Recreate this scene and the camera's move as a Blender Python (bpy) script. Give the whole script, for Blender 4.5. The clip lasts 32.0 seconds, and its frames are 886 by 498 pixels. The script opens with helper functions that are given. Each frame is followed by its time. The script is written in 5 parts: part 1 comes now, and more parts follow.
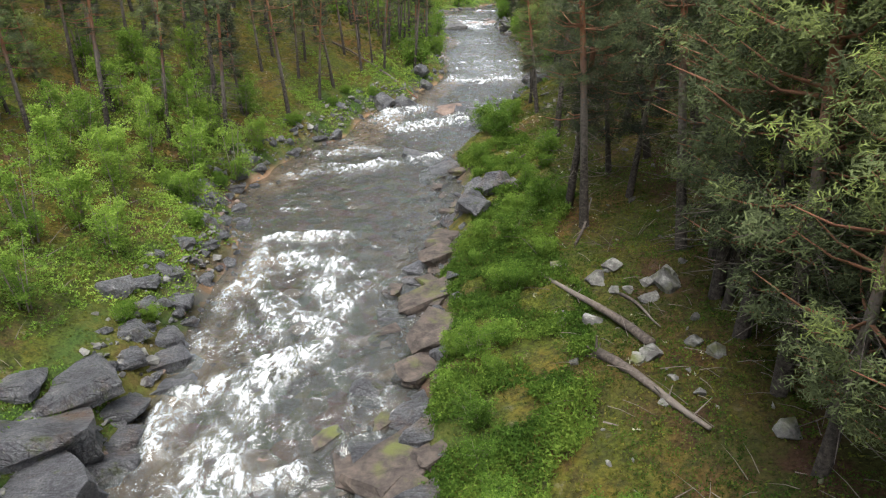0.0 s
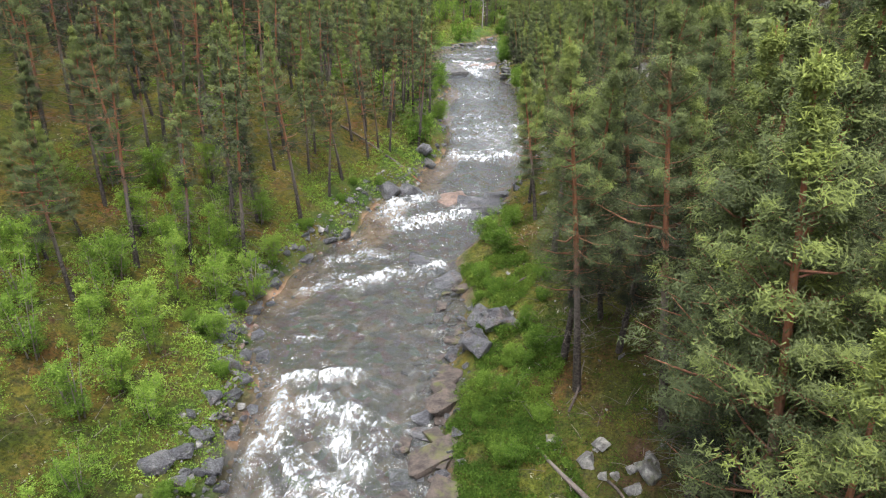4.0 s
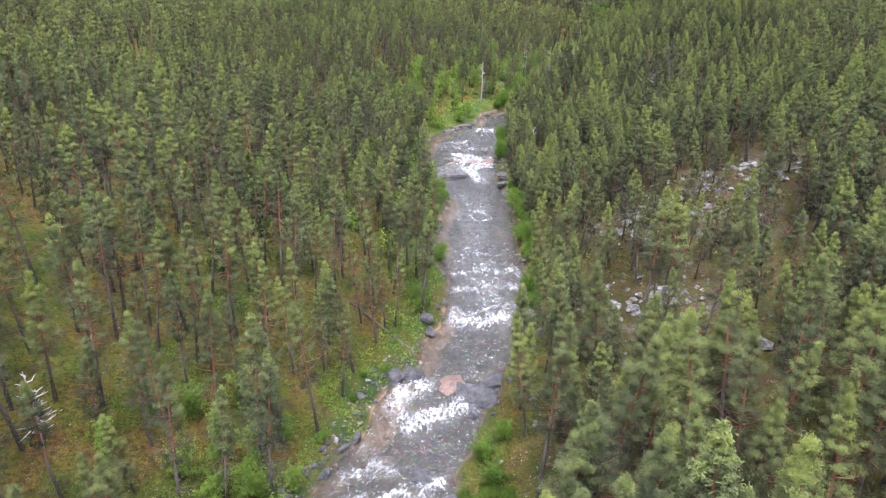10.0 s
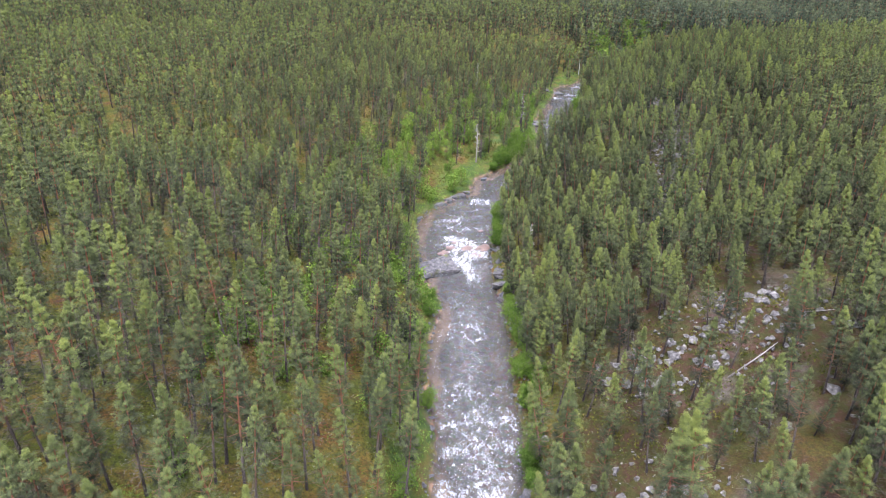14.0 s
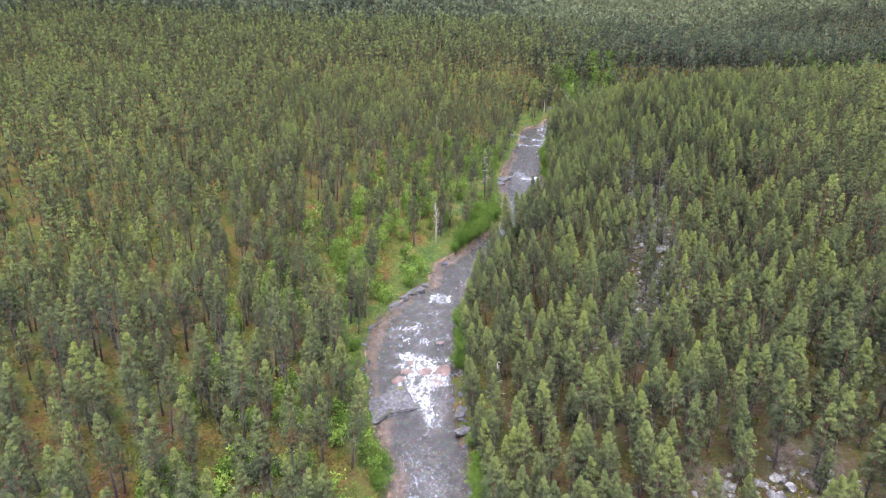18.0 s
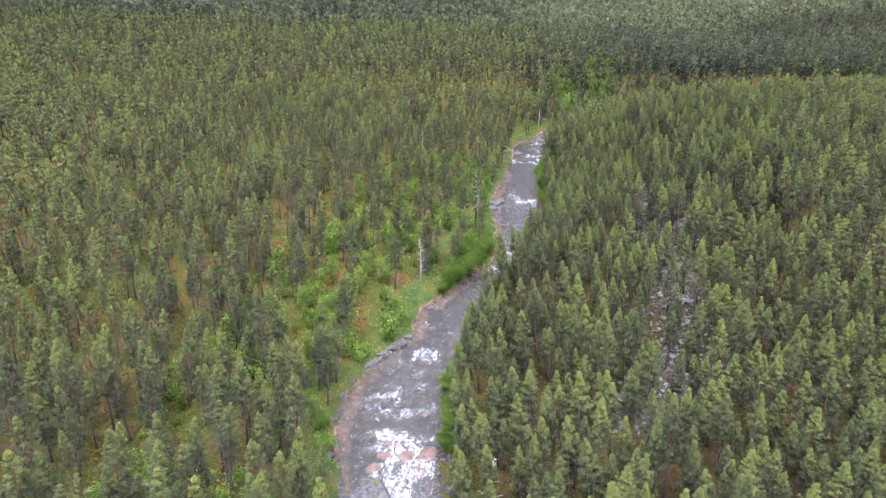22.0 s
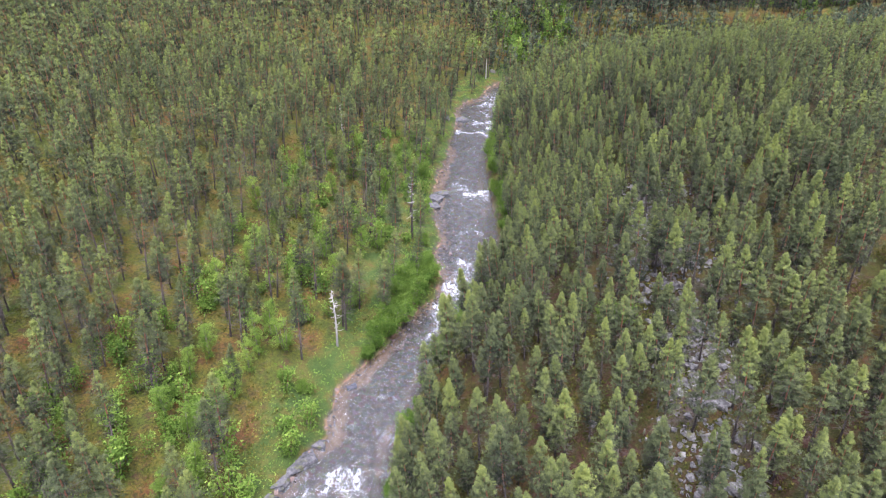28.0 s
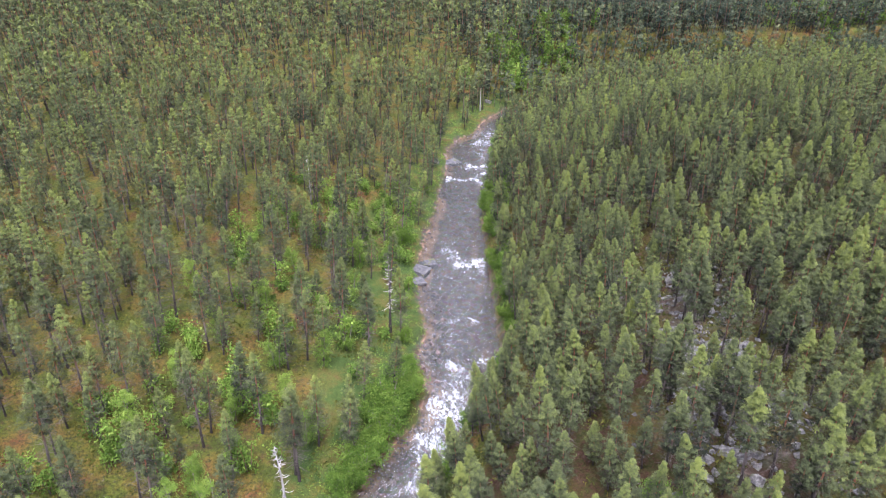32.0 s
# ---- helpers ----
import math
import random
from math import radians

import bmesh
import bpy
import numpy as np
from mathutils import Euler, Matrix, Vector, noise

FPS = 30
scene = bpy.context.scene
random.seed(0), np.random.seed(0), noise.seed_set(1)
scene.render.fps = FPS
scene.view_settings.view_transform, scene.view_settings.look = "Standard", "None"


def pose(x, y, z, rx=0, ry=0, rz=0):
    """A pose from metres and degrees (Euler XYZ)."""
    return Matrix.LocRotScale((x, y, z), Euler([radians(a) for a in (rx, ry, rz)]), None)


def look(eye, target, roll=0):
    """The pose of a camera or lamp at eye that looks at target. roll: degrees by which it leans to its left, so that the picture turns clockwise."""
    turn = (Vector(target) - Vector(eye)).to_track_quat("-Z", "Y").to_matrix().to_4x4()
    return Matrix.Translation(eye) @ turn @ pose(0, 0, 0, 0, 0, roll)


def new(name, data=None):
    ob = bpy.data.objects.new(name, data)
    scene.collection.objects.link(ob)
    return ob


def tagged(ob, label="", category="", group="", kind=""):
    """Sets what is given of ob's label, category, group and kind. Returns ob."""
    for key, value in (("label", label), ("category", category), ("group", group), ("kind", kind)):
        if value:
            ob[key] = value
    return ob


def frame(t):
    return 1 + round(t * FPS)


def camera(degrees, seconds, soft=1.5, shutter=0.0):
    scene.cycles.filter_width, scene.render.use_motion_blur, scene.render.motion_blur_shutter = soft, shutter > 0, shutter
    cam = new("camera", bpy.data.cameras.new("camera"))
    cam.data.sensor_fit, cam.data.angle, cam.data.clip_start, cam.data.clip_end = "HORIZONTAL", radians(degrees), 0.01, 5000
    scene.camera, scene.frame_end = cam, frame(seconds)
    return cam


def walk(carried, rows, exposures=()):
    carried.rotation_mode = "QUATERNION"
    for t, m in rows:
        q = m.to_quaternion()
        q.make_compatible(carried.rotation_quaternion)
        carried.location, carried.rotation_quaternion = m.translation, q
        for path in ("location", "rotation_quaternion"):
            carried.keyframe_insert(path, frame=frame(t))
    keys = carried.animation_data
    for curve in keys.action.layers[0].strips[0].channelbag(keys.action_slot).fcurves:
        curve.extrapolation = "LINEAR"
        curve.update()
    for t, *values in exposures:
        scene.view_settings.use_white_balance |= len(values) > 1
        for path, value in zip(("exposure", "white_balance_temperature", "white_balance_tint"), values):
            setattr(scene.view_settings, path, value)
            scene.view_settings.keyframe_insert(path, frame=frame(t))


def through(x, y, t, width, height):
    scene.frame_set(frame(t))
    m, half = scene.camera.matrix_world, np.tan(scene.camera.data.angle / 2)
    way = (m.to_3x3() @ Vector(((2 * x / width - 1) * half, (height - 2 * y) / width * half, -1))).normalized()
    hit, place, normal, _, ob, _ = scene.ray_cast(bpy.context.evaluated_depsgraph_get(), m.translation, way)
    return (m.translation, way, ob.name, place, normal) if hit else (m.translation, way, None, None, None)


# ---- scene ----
cam = camera(68.6, 32.0, 1.1)
METRES, EYE, TILT, LEAN, TURN = 140.0, 8.0, -23.5, 0.3, 0.0
ROWS = [
    (0.0, 0.0, 0.0, 0.0, 0.0, 0.0, -0.0),
    (0.5, -0.0001, -0.0014, 0.0043, 0.01, -0.0, 0.01),
    (1.0, -0.0003, -0.0031, 0.0093, -0.0, -0.02, -0.0),
    (1.5, -0.0005, -0.0051, 0.0146, -0.02, -0.02, -0.04),
    (2.0, -0.0008, -0.0071, 0.0199, -0.07, -0.05, -0.06),
    (2.5, -0.0009, -0.009, 0.0252, -0.04, -0.05, -0.11),
    (3.0, -0.0012, -0.0111, 0.0309, -0.05, -0.08, -0.15),
    (3.5, -0.0016, -0.0138, 0.0385, -0.06, -0.13, -0.2),
    (5.5, -0.0039, -0.0261, 0.0727, -0.25, -0.38, -0.53),
    (6.0, -0.0043, -0.0292, 0.0817, -0.31, -0.44, -0.65),
    (6.5, -0.0045, -0.0321, 0.0896, -0.32, -0.43, -0.77),
    (7.0, -0.0049, -0.0353, 0.0991, -0.35, -0.49, -0.82),
    (7.5, -0.0053, -0.039, 0.1097, -0.39, -0.54, -0.88),
    (8.0, -0.0055, -0.0427, 0.1201, -0.39, -0.54, -0.92),
    (8.5, -0.006, -0.0467, 0.1303, -0.45, -0.53, -0.95),
    (9.0, -0.0061, -0.0501, 0.1405, -0.4, -0.55, -0.96),
    (9.5, -0.0061, -0.0534, 0.151, -0.38, -0.59, -1.0),
    (10.0, -0.0064, -0.0567, 0.1616, -0.43, -0.67, -1.03),
    (10.5, -0.0057, -0.0594, 0.1719, -0.33, -0.69, -1.01),
    (11.0, -0.0057, -0.0598, 0.1832, -0.35, -0.76, -0.99),
    (11.5, -0.0049, -0.0569, 0.1962, -0.31, -0.88, -0.95),
    (12.0, -0.0039, -0.0506, 0.2103, -0.28, -0.98, -0.92),
    (12.5, -0.0027, -0.0416, 0.2255, -0.3, -1.04, -0.81),
    (13.0, -0.0013, -0.0304, 0.2417, -0.32, -1.11, -0.7),
    (13.5, -0.0001, -0.0173, 0.2584, -0.41, -1.15, -0.63),
    (14.0, 0.0017, -0.0036, 0.2757, -0.43, -1.12, -0.56),
    (14.5, 0.0034, 0.0097, 0.2931, -0.49, -1.13, -0.49),
    (16.5, 0.0151, 0.061, 0.3613, -2.46, -1.17, 0.66),
    (17.0, 0.0161, 0.0719, 0.3775, -3.05, -1.18, 0.9),
    (17.5, 0.0182, 0.0833, 0.3907, -3.07, -1.16, 0.98),
    (18.0, 0.0199, 0.0962, 0.3988, -3.14, -1.13, 1.05),
    (18.5, 0.0217, 0.1101, 0.4045, -3.19, -1.13, 1.13),
    (19.0, 0.0232, 0.1233, 0.4103, -3.27, -1.14, 1.16),
    (19.5, 0.0248, 0.1365, 0.4165, -3.34, -1.14, 1.19),
    (20.0, 0.0259, 0.1495, 0.4223, -3.44, -1.11, 1.25),
    (20.5, 0.0276, 0.1626, 0.4274, -3.55, -1.08, 1.32),
    (21.0, 0.0294, 0.1761, 0.4328, -3.67, -1.06, 1.38),
    (21.5, 0.0314, 0.1909, 0.4386, -3.8, -1.04, 1.44),
    (22.0, 0.0339, 0.2067, 0.4448, -3.9, -1.0, 1.48),
    (22.5, 0.0363, 0.2231, 0.4514, -4.03, -0.95, 1.55),
    (23.0, 0.039, 0.2401, 0.4584, -4.13, -0.9, 1.6),
    (23.5, 0.0418, 0.2578, 0.466, -4.22, -0.85, 1.66),
    (24.0, 0.045, 0.2762, 0.474, -4.59, -0.81, 1.82),
    (24.5, 0.0482, 0.2948, 0.4826, -5.56, -0.81, 2.21),
    (25.0, 0.0511, 0.314, 0.4916, -6.35, -0.8, 2.55),
    (25.5, 0.0544, 0.3333, 0.5005, -6.9, -1.35, 2.81),
    (27.5, 0.0729, 0.4126, 0.5377, -8.61, -7.8, 3.57),
    (28.0, 0.0768, 0.432, 0.5466, -8.7, -7.77, 3.58),
    (28.5, 0.0809, 0.4512, 0.5552, -8.78, -7.72, 3.59),
    (29.0, 0.0852, 0.4705, 0.5636, -8.86, -7.7, 3.61),
    (29.5, 0.0894, 0.4897, 0.5718, -8.95, -7.65, 3.62),
    (30.0, 0.094, 0.5089, 0.5798, -9.01, -7.62, 3.64),
    (30.5, 0.0984, 0.5278, 0.5878, -9.08, -7.56, 3.67),
    (31.0, 0.1027, 0.5462, 0.5957, -9.15, -7.52, 3.71),
    (31.5, 0.1067, 0.5627, 0.6028, -9.2, -7.47, 3.74),
    (32.0, 0.111, 0.5801, 0.6101, -9.28, -7.45, 3.75),
]
walk(cam, [(t, pose(0, 0, EYE, TILT, LEAN, TURN) @ pose(METRES * x, METRES * y, METRES * z, 90 + pitch, roll, yaw)) for t, x, y, z, yaw, pitch, roll in ROWS], [(0, 1.3, 6600, 6), (3, 1.42, 6500, 8), (6, 1.6, 6350, 12), (12, 1.7, 5900, 22), (32, 1.68, 5800, 26)])

# ---- sky and light: an even, overcast day ----
world = bpy.data.worlds.new("overcast_sky")
world.use_nodes = True
scene.world = world
wn, wl = world.node_tree.nodes, world.node_tree.links
sky = wn.new("ShaderNodeTexSky")
sky.sky_type, sky.sun_disc = "NISHITA", False
sky.sun_elevation, sky.sun_rotation = radians(70), radians(190)
sky.air_density, sky.dust_density = 1.0, 6.0
grey = wn.new("ShaderNodeHueSaturation")
grey.inputs["Saturation"].default_value = 0.5
wl.new(sky.outputs[0], grey.inputs["Color"])
wl.new(grey.outputs[0], wn["Background"].inputs["Color"])
wn["Background"].inputs["Strength"].default_value = 0.15
sun = new("sun", bpy.data.lights.new("sun", "SUN"))
sun.data.energy, sun.data.angle, sun.data.color = 1.4, radians(50), (0.98, 0.98, 1.0)
sun.matrix_world = look((17, 100, 200), (20, 110, 0))

# ---- noise and small maths ----
TABLE = np.random.RandomState(7).rand(256, 256)


def smooth(a, b, x):
    t = np.clip((np.asarray(x, float) - a) / (b - a), 0, 1)
    return t * t * (3 - 2 * t)


def vnoise(x, y):
    """Smooth value noise between 0 and 1."""
    x, y = np.asarray(x, float), np.asarray(y, float)
    i, j = np.floor(x).astype(int), np.floor(y).astype(int)
    u, v = x - i, y - j
    u, v = u * u * (3 - 2 * u), v * v * (3 - 2 * v)
    a, b = TABLE[i % 256, j % 256], TABLE[(i + 1) % 256, j % 256]
    c, d = TABLE[i % 256, (j + 1) % 256], TABLE[(i + 1) % 256, (j + 1) % 256]
    return (a * (1 - u) + b * u) * (1 - v) + (c * (1 - u) + d * u) * v


def fbm(x, y, octaves=4):
    total, amp, norm = 0.0, 1.0, 0.0
    for k in range(octaves):
        total = total + amp * vnoise(np.asarray(x) * 2**k + 17.3 * k, np.asarray(y) * 2**k + 5.1 * k)
        norm, amp = norm + amp, amp * 0.5
    return total / norm


# ---- the plan: river line, water level, valley sides ----
LEFT_Y = [-40, 12.5, 16, 18.5, 24.6, 30, 33, 36.8, 39, 42, 45.5, 48.3, 50, 54, 57.4, 65.5, 68, 73, 84, 94, 97, 102, 106.5, 117, 123, 127, 130, 137, 140, 144.7, 151, 155, 160, 165, 171, 175, 187, 193, 202, 207, 218, 229, 234, 240, 243, 250, 258, 265, 272, 280, 290, 310]
LEFT_X = [-9, -8.4, -8.1, -8.5, -8.6, -10.5, -10.3, -9.1, -8.2, -6.6, -5.7, -4.6, -2.4, -2, -0.6, 0.3, 0.2, -1, -0.7, 1.1, -0.6, -1.6, -2.6, -3.8, -2.7, -0.5, 1, 6.5, 6.8, 8.3, 14.8, 16.5, 21.8, 24, 23.6, 25.3, 26, 26.7, 29.7, 31.5, 34.7, 38, 38.5, 41.5, 46, 50, 58, 70, 90, 160, 900, 4000]
RIGHT_Y = [-40, 12, 17, 22, 25, 28, 31, 33, 36, 38, 42, 45.7, 53, 57, 61, 66.5, 75, 83, 91, 98, 102, 112, 120, 126, 131, 138, 149, 158, 168, 174, 183, 190, 197, 206, 225, 229, 241, 250, 258, 265, 271, 279, 288, 308]
RIGHT_X = [-1, -1, -0.3, -0.4, 0, 0.5, 0.7, 0.8, 0.2, 0.8, 2.2, 3.6, 6.2, 7.2, 8.4, 9, 8.8, 9.1, 9.4, 8.6, 8.4, 9.1, 9.7, 11, 12.8, 15, 21, 26.8, 33.4, 34.8, 35.8, 37.2, 38, 39.5, 46, 46.5, 51.4, 55, 68, 85, 115, 260, 1000, 4100]


def bank_left(y):
    return np.interp(y, LEFT_Y, LEFT_X) + 0.5 * (vnoise(y * 0.9, 3.0) - 0.5)


def bank_right(y):
    return np.interp(y, RIGHT_Y, RIGHT_X) + 0.5 * (vnoise(y * 0.9, 40.0) - 0.5)


def water_z(y):
    return np.interp(y, [-40, 10, 28, 42, 50, 60, 106, 118, 128, 149, 165, 188, 232, 265, 400], [-4.6, -3.4, -2.6, -2.1, -1.5, -1.2, -0.6, -0.4, 0.1, 0.6, 0.9, 1.2, 1.7, 2.4, 6])


def ground_z(x, y):
    x, y = np.asarray(x, float), np.asarray(y, float)
    lo, hi, w = bank_left(y), bank_right(y), water_z(y)
    dl, dr = np.maximum(lo - x, 0), np.maximum(x - hi, 0)
    inside = np.clip(np.minimum(x - lo, hi - x), 0, None)
    sl = np.interp(y, [0, 48, 75, 105, 118, 130, 155, 200, 260], [0.5, 0.5, 0.38, 0.3, 0.17, 0.13, 0.2, 0.25, 0.2])
    sr = np.interp(y, [0, 30, 50, 70, 100, 112, 128, 150, 185, 225, 260], [0.28, 0.33, 0.4, 0.48, 0.36, 0.37, 0.42, 0.4, 0.3, 0.1, 0.06])
    left = 50 * sl * (1 - np.exp(-dl / 50)) + 0.45 * smooth(0, 1.2, dl)
    hill = smooth(118, 150, y) * (1 - smooth(192, 245, y))
    right = (1 - hill) * 58 * sr * (1 - np.exp(-dr / 58)) + hill * 17 * (1 - np.exp(-dr / 16)) + 0.5 * smooth(0, 1.2, dr)
    bed = -0.45 * smooth(0, 1.8, inside) - 0.15 * smooth(0, 0.3, inside)
    rough = (fbm(x * 0.6, y * 0.6, 3) - 0.5) * 0.5 + (fbm(x * 0.11 + 9, y * 0.11, 3) - 0.5) * 2.2 * smooth(1, 12, dl + dr)
    rough = rough * smooth(-0.5, 2.0, dl + dr) + (fbm(x * 1.3, y * 1.3, 2) - 0.5) * 0.25 * (inside > 0)
    far = np.hypot(x - 20, y - 60)
    rise = 0.10 * np.clip(far - 330, 0, None) + (fbm(x * 0.006, y * 0.006 + 3, 3) - 0.5) * 30 * smooth(150, 500, far)
    return w + left + right + bed + rough + rise * smooth(120, 400, y + 0.6 * np.abs(x))


# ---- materials ----
def material(name, rough=0.9, spec=0.3):
    mat = bpy.data.materials.new(name)
    mat.use_nodes = True
    tree = mat.node_tree
    bsdf = tree.nodes["Principled BSDF"]
    bsdf.inputs["Roughness"].default_value = rough
    bsdf.inputs["Specular IOR Level"].default_value = spec
    return mat, tree.nodes, tree.links, bsdf


def noise_node(n, l, scale, detail=4, rough=0.55, coord=None, distort=0.0):
    node = n.new("ShaderNodeTexNoise")
    node.inputs["Scale"].default_value, node.inputs["Detail"].default_value = scale, detail
    node.inputs["Roughness"].default_value, node.inputs["Distortion"].default_value = rough, distort
    if coord is not None:
        l.new(coord, node.inputs["Vector"])
    return node.outputs["Fac"]


def ramp(n, l, fac, *stops):
    node = n.new("ShaderNodeValToRGB")
    el = node.color_ramp.elements
    while len(el) < len(stops):
        el.new(0.5)
    for e, (at, colour) in zip(el, stops):
        e.position, e.color = at, (*colour, 1) if len(colour) == 3 else colour
    l.new(fac, node.inputs["Fac"])
    return node.outputs["Color"]


def mixed(n, l, fac, a, b, kind="MIX"):
    node = n.new("ShaderNodeMix")
    node.data_type, node.blend_type = "RGBA", kind
    for socket, value in ((node.inputs[0], fac), (node.inputs[6], a), (node.inputs[7], b)):
        if isinstance(value, bpy.types.NodeSocket):
            l.new(value, socket)
        else:
            socket.default_value = value if isinstance(value, float) else (*value, 1)
    return node.outputs[2]


def sums(n, l, op, a, b):
    node = n.new("ShaderNodeMath")
    node.operation = op
    for socket, value in zip(node.inputs, (a, b)):
        if isinstance(value, bpy.types.NodeSocket):
            l.new(value, socket)
        else:
            socket.default_value = value
    return node.outputs[0]


def bump(n, l, bsdf, height, strength, distance):
    node = n.new("ShaderNodeBump")
    node.inputs["Strength"].default_value, node.inputs["Distance"].default_value = strength, distance
    l.new(height, node.inputs["Height"])
    l.new(node.outputs[0], bsdf.inputs["Normal"])


def position(n):
    return n.new("ShaderNodeNewGeometry").outputs["Position"]


def attribute(n, name):
    node = n.new("ShaderNodeAttribute")
    node.attribute_name = name
    return node.outputs["Fac"]


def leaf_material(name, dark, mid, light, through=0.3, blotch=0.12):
    """Foliage: colour by leaf_tone (in pines with painted crown shade), varied from tree to tree, with light shining
    through.
    """
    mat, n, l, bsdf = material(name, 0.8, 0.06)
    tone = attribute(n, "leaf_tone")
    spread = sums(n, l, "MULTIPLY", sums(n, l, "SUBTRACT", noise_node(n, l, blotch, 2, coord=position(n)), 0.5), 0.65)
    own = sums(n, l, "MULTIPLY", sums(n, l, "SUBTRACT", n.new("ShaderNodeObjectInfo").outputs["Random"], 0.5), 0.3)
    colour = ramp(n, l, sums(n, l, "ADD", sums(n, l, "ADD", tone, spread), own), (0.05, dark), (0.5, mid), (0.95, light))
    l.new(colour, bsdf.inputs["Base Color"])
    trans = n.new("ShaderNodeBsdfTranslucent")
    l.new(colour, trans.inputs["Color"])
    mix = n.new("ShaderNodeMixShader")
    mix.inputs[0].default_value = through
    l.new(bsdf.outputs[0], mix.inputs[1])
    l.new(trans.outputs[0], mix.inputs[2])
    l.new(mix.outputs[0], n["Material Output"].inputs["Surface"])
    return mat


# Dark end colours the painted shade in the crowns, light end their lit tops.
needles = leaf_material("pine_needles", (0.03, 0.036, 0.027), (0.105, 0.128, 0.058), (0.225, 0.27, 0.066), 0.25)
# Spruce green, blued further to stand in for haze on the far woods.
hazed_spruce_needles = leaf_material("hazed_spruce_needles", (0.022, 0.034, 0.026), (0.09, 0.114, 0.07), (0.19, 0.215, 0.105))
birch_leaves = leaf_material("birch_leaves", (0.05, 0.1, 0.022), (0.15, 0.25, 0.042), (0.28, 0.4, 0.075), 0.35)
shrub_leaves = leaf_material("shrub_leaves", (0.018, 0.04, 0.008), (0.058, 0.11, 0.017), (0.135, 0.2, 0.034), 0.35, 0.4)
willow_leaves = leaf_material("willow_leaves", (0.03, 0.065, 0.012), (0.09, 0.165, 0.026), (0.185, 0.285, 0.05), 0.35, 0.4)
lichen_tufts = leaf_material("reindeer_lichen", (0.16, 0.16, 0.11), (0.3, 0.3, 0.22), (0.44, 0.44, 0.36), 0.2, 0.4)
heath_leaves = leaf_material("heath_leaves", (0.035, 0.05, 0.012), (0.095, 0.108, 0.021), (0.185, 0.165, 0.04), 0.3, 0.3)


def bark_material(name, low, high, lichen):
    """Bark: dark and furrowed near the ground, flaky orange higher up."""
    mat, n, l, bsdf = material(name, 0.95, 0.15)
    h = attribute(n, "leaf_tone")
    fine = noise_node(n, l, 9.0, 5, 0.7, position(n))
    h = sums(n, l, "ADD", h, sums(n, l, "MULTIPLY", sums(n, l, "SUBTRACT", fine, 0.5), 0.35))
    colour = ramp(n, l, h, (0.15, low), (0.34, lichen), (0.5, high), (0.95, high))
    colour = mixed(n, l, ramp(n, l, fine, (0.4, (0, 0, 0)), (0.75, (1, 1, 1))), colour, (0.19, 0.16, 0.14), "MIX")
    colour = mixed(n, l, 0.45, colour, ramp(n, l, h, (0.15, low), (0.34, lichen), (0.5, high), (0.95, high)))
    l.new(colour, bsdf.inputs["Base Color"])
    bump(n, l, bsdf, noise_node(n, l, 22.0, 4, 0.7, position(n)), 0.8, 0.03)
    return mat


pine_bark = bark_material("pine_bark", (0.034, 0.03, 0.028), (0.25, 0.1, 0.05), (0.15, 0.13, 0.118))
grey_bark = bark_material("dry_grey_wood", (0.13, 0.12, 0.11), (0.4, 0.385, 0.36), (0.22, 0.21, 0.2))
log_bark = bark_material("weathered_log_bark", (0.05, 0.042, 0.038), (0.15, 0.13, 0.115), (0.09, 0.074, 0.064))
birch_bark = bark_material("birch_bark", (0.09, 0.08, 0.07), (0.22, 0.2, 0.17), (0.14, 0.12, 0.1))

# rock: grey-blue slate with rust and pale lichen
rock_mat, n, l, bsdf = material("wet_grey_rock", 0.55, 0.4)
p = position(n)
base = ramp(n, l, noise_node(n, l, 1.3, 6, 0.65, p), (0.3, (0.055, 0.056, 0.064)), (0.52, (0.125, 0.126, 0.14)), (0.75, (0.22, 0.217, 0.222)))
base = mixed(n, l, ramp(n, l, noise_node(n, l, 0.75, 5, 0.7, p), (0.55, (0, 0, 0)), (0.72, (1, 1, 1))), base, (0.13, 0.085, 0.06))
base = mixed(n, l, ramp(n, l, noise_node(n, l, 1.9, 5, 0.7, p), (0.58, (0, 0, 0)), (0.68, (1, 1, 1))), base, (0.07, 0.085, 0.03))
base = mixed(n, l, ramp(n, l, noise_node(n, l, 6.0, 4, 0.7, p), (0.62, (0, 0, 0)), (0.7, (1, 1, 1))), base, (0.15, 0.15, 0.14))
l.new(base, bsdf.inputs["Base Color"])
grain = n.new("ShaderNodeMapping")
grain.inputs["Rotation"].default_value, grain.inputs["Scale"].default_value = (0.2, 0.3, 0.6), (1.0, 6.0, 1.6)
l.new(p, grain.inputs["Vector"])
bed = noise_node(n, l, 2.2, 7, 0.72, grain.outputs[0], 0.5)
crack = n.new("ShaderNodeTexVoronoi")
crack.feature = "DISTANCE_TO_EDGE"
crack.inputs["Scale"].default_value = 1.5
l.new(grain.outputs[0], crack.inputs["Vector"])
gap = ramp(n, l, crack.outputs["Distance"], (0.0, (0.25, 0.25, 0.25)), (0.05, (1, 1, 1)))
fleck = ramp(n, l, noise_node(n, l, 16.0, 5, 0.75, p), (0.36, (0.5, 0.5, 0.5)), (0.52, (1, 1, 1)), (0.7, (1.7, 1.7, 1.65)))
base = mixed(n, l, 1.0, mixed(n, l, 0.5, base, gap, "MULTIPLY"), fleck, "MULTIPLY")
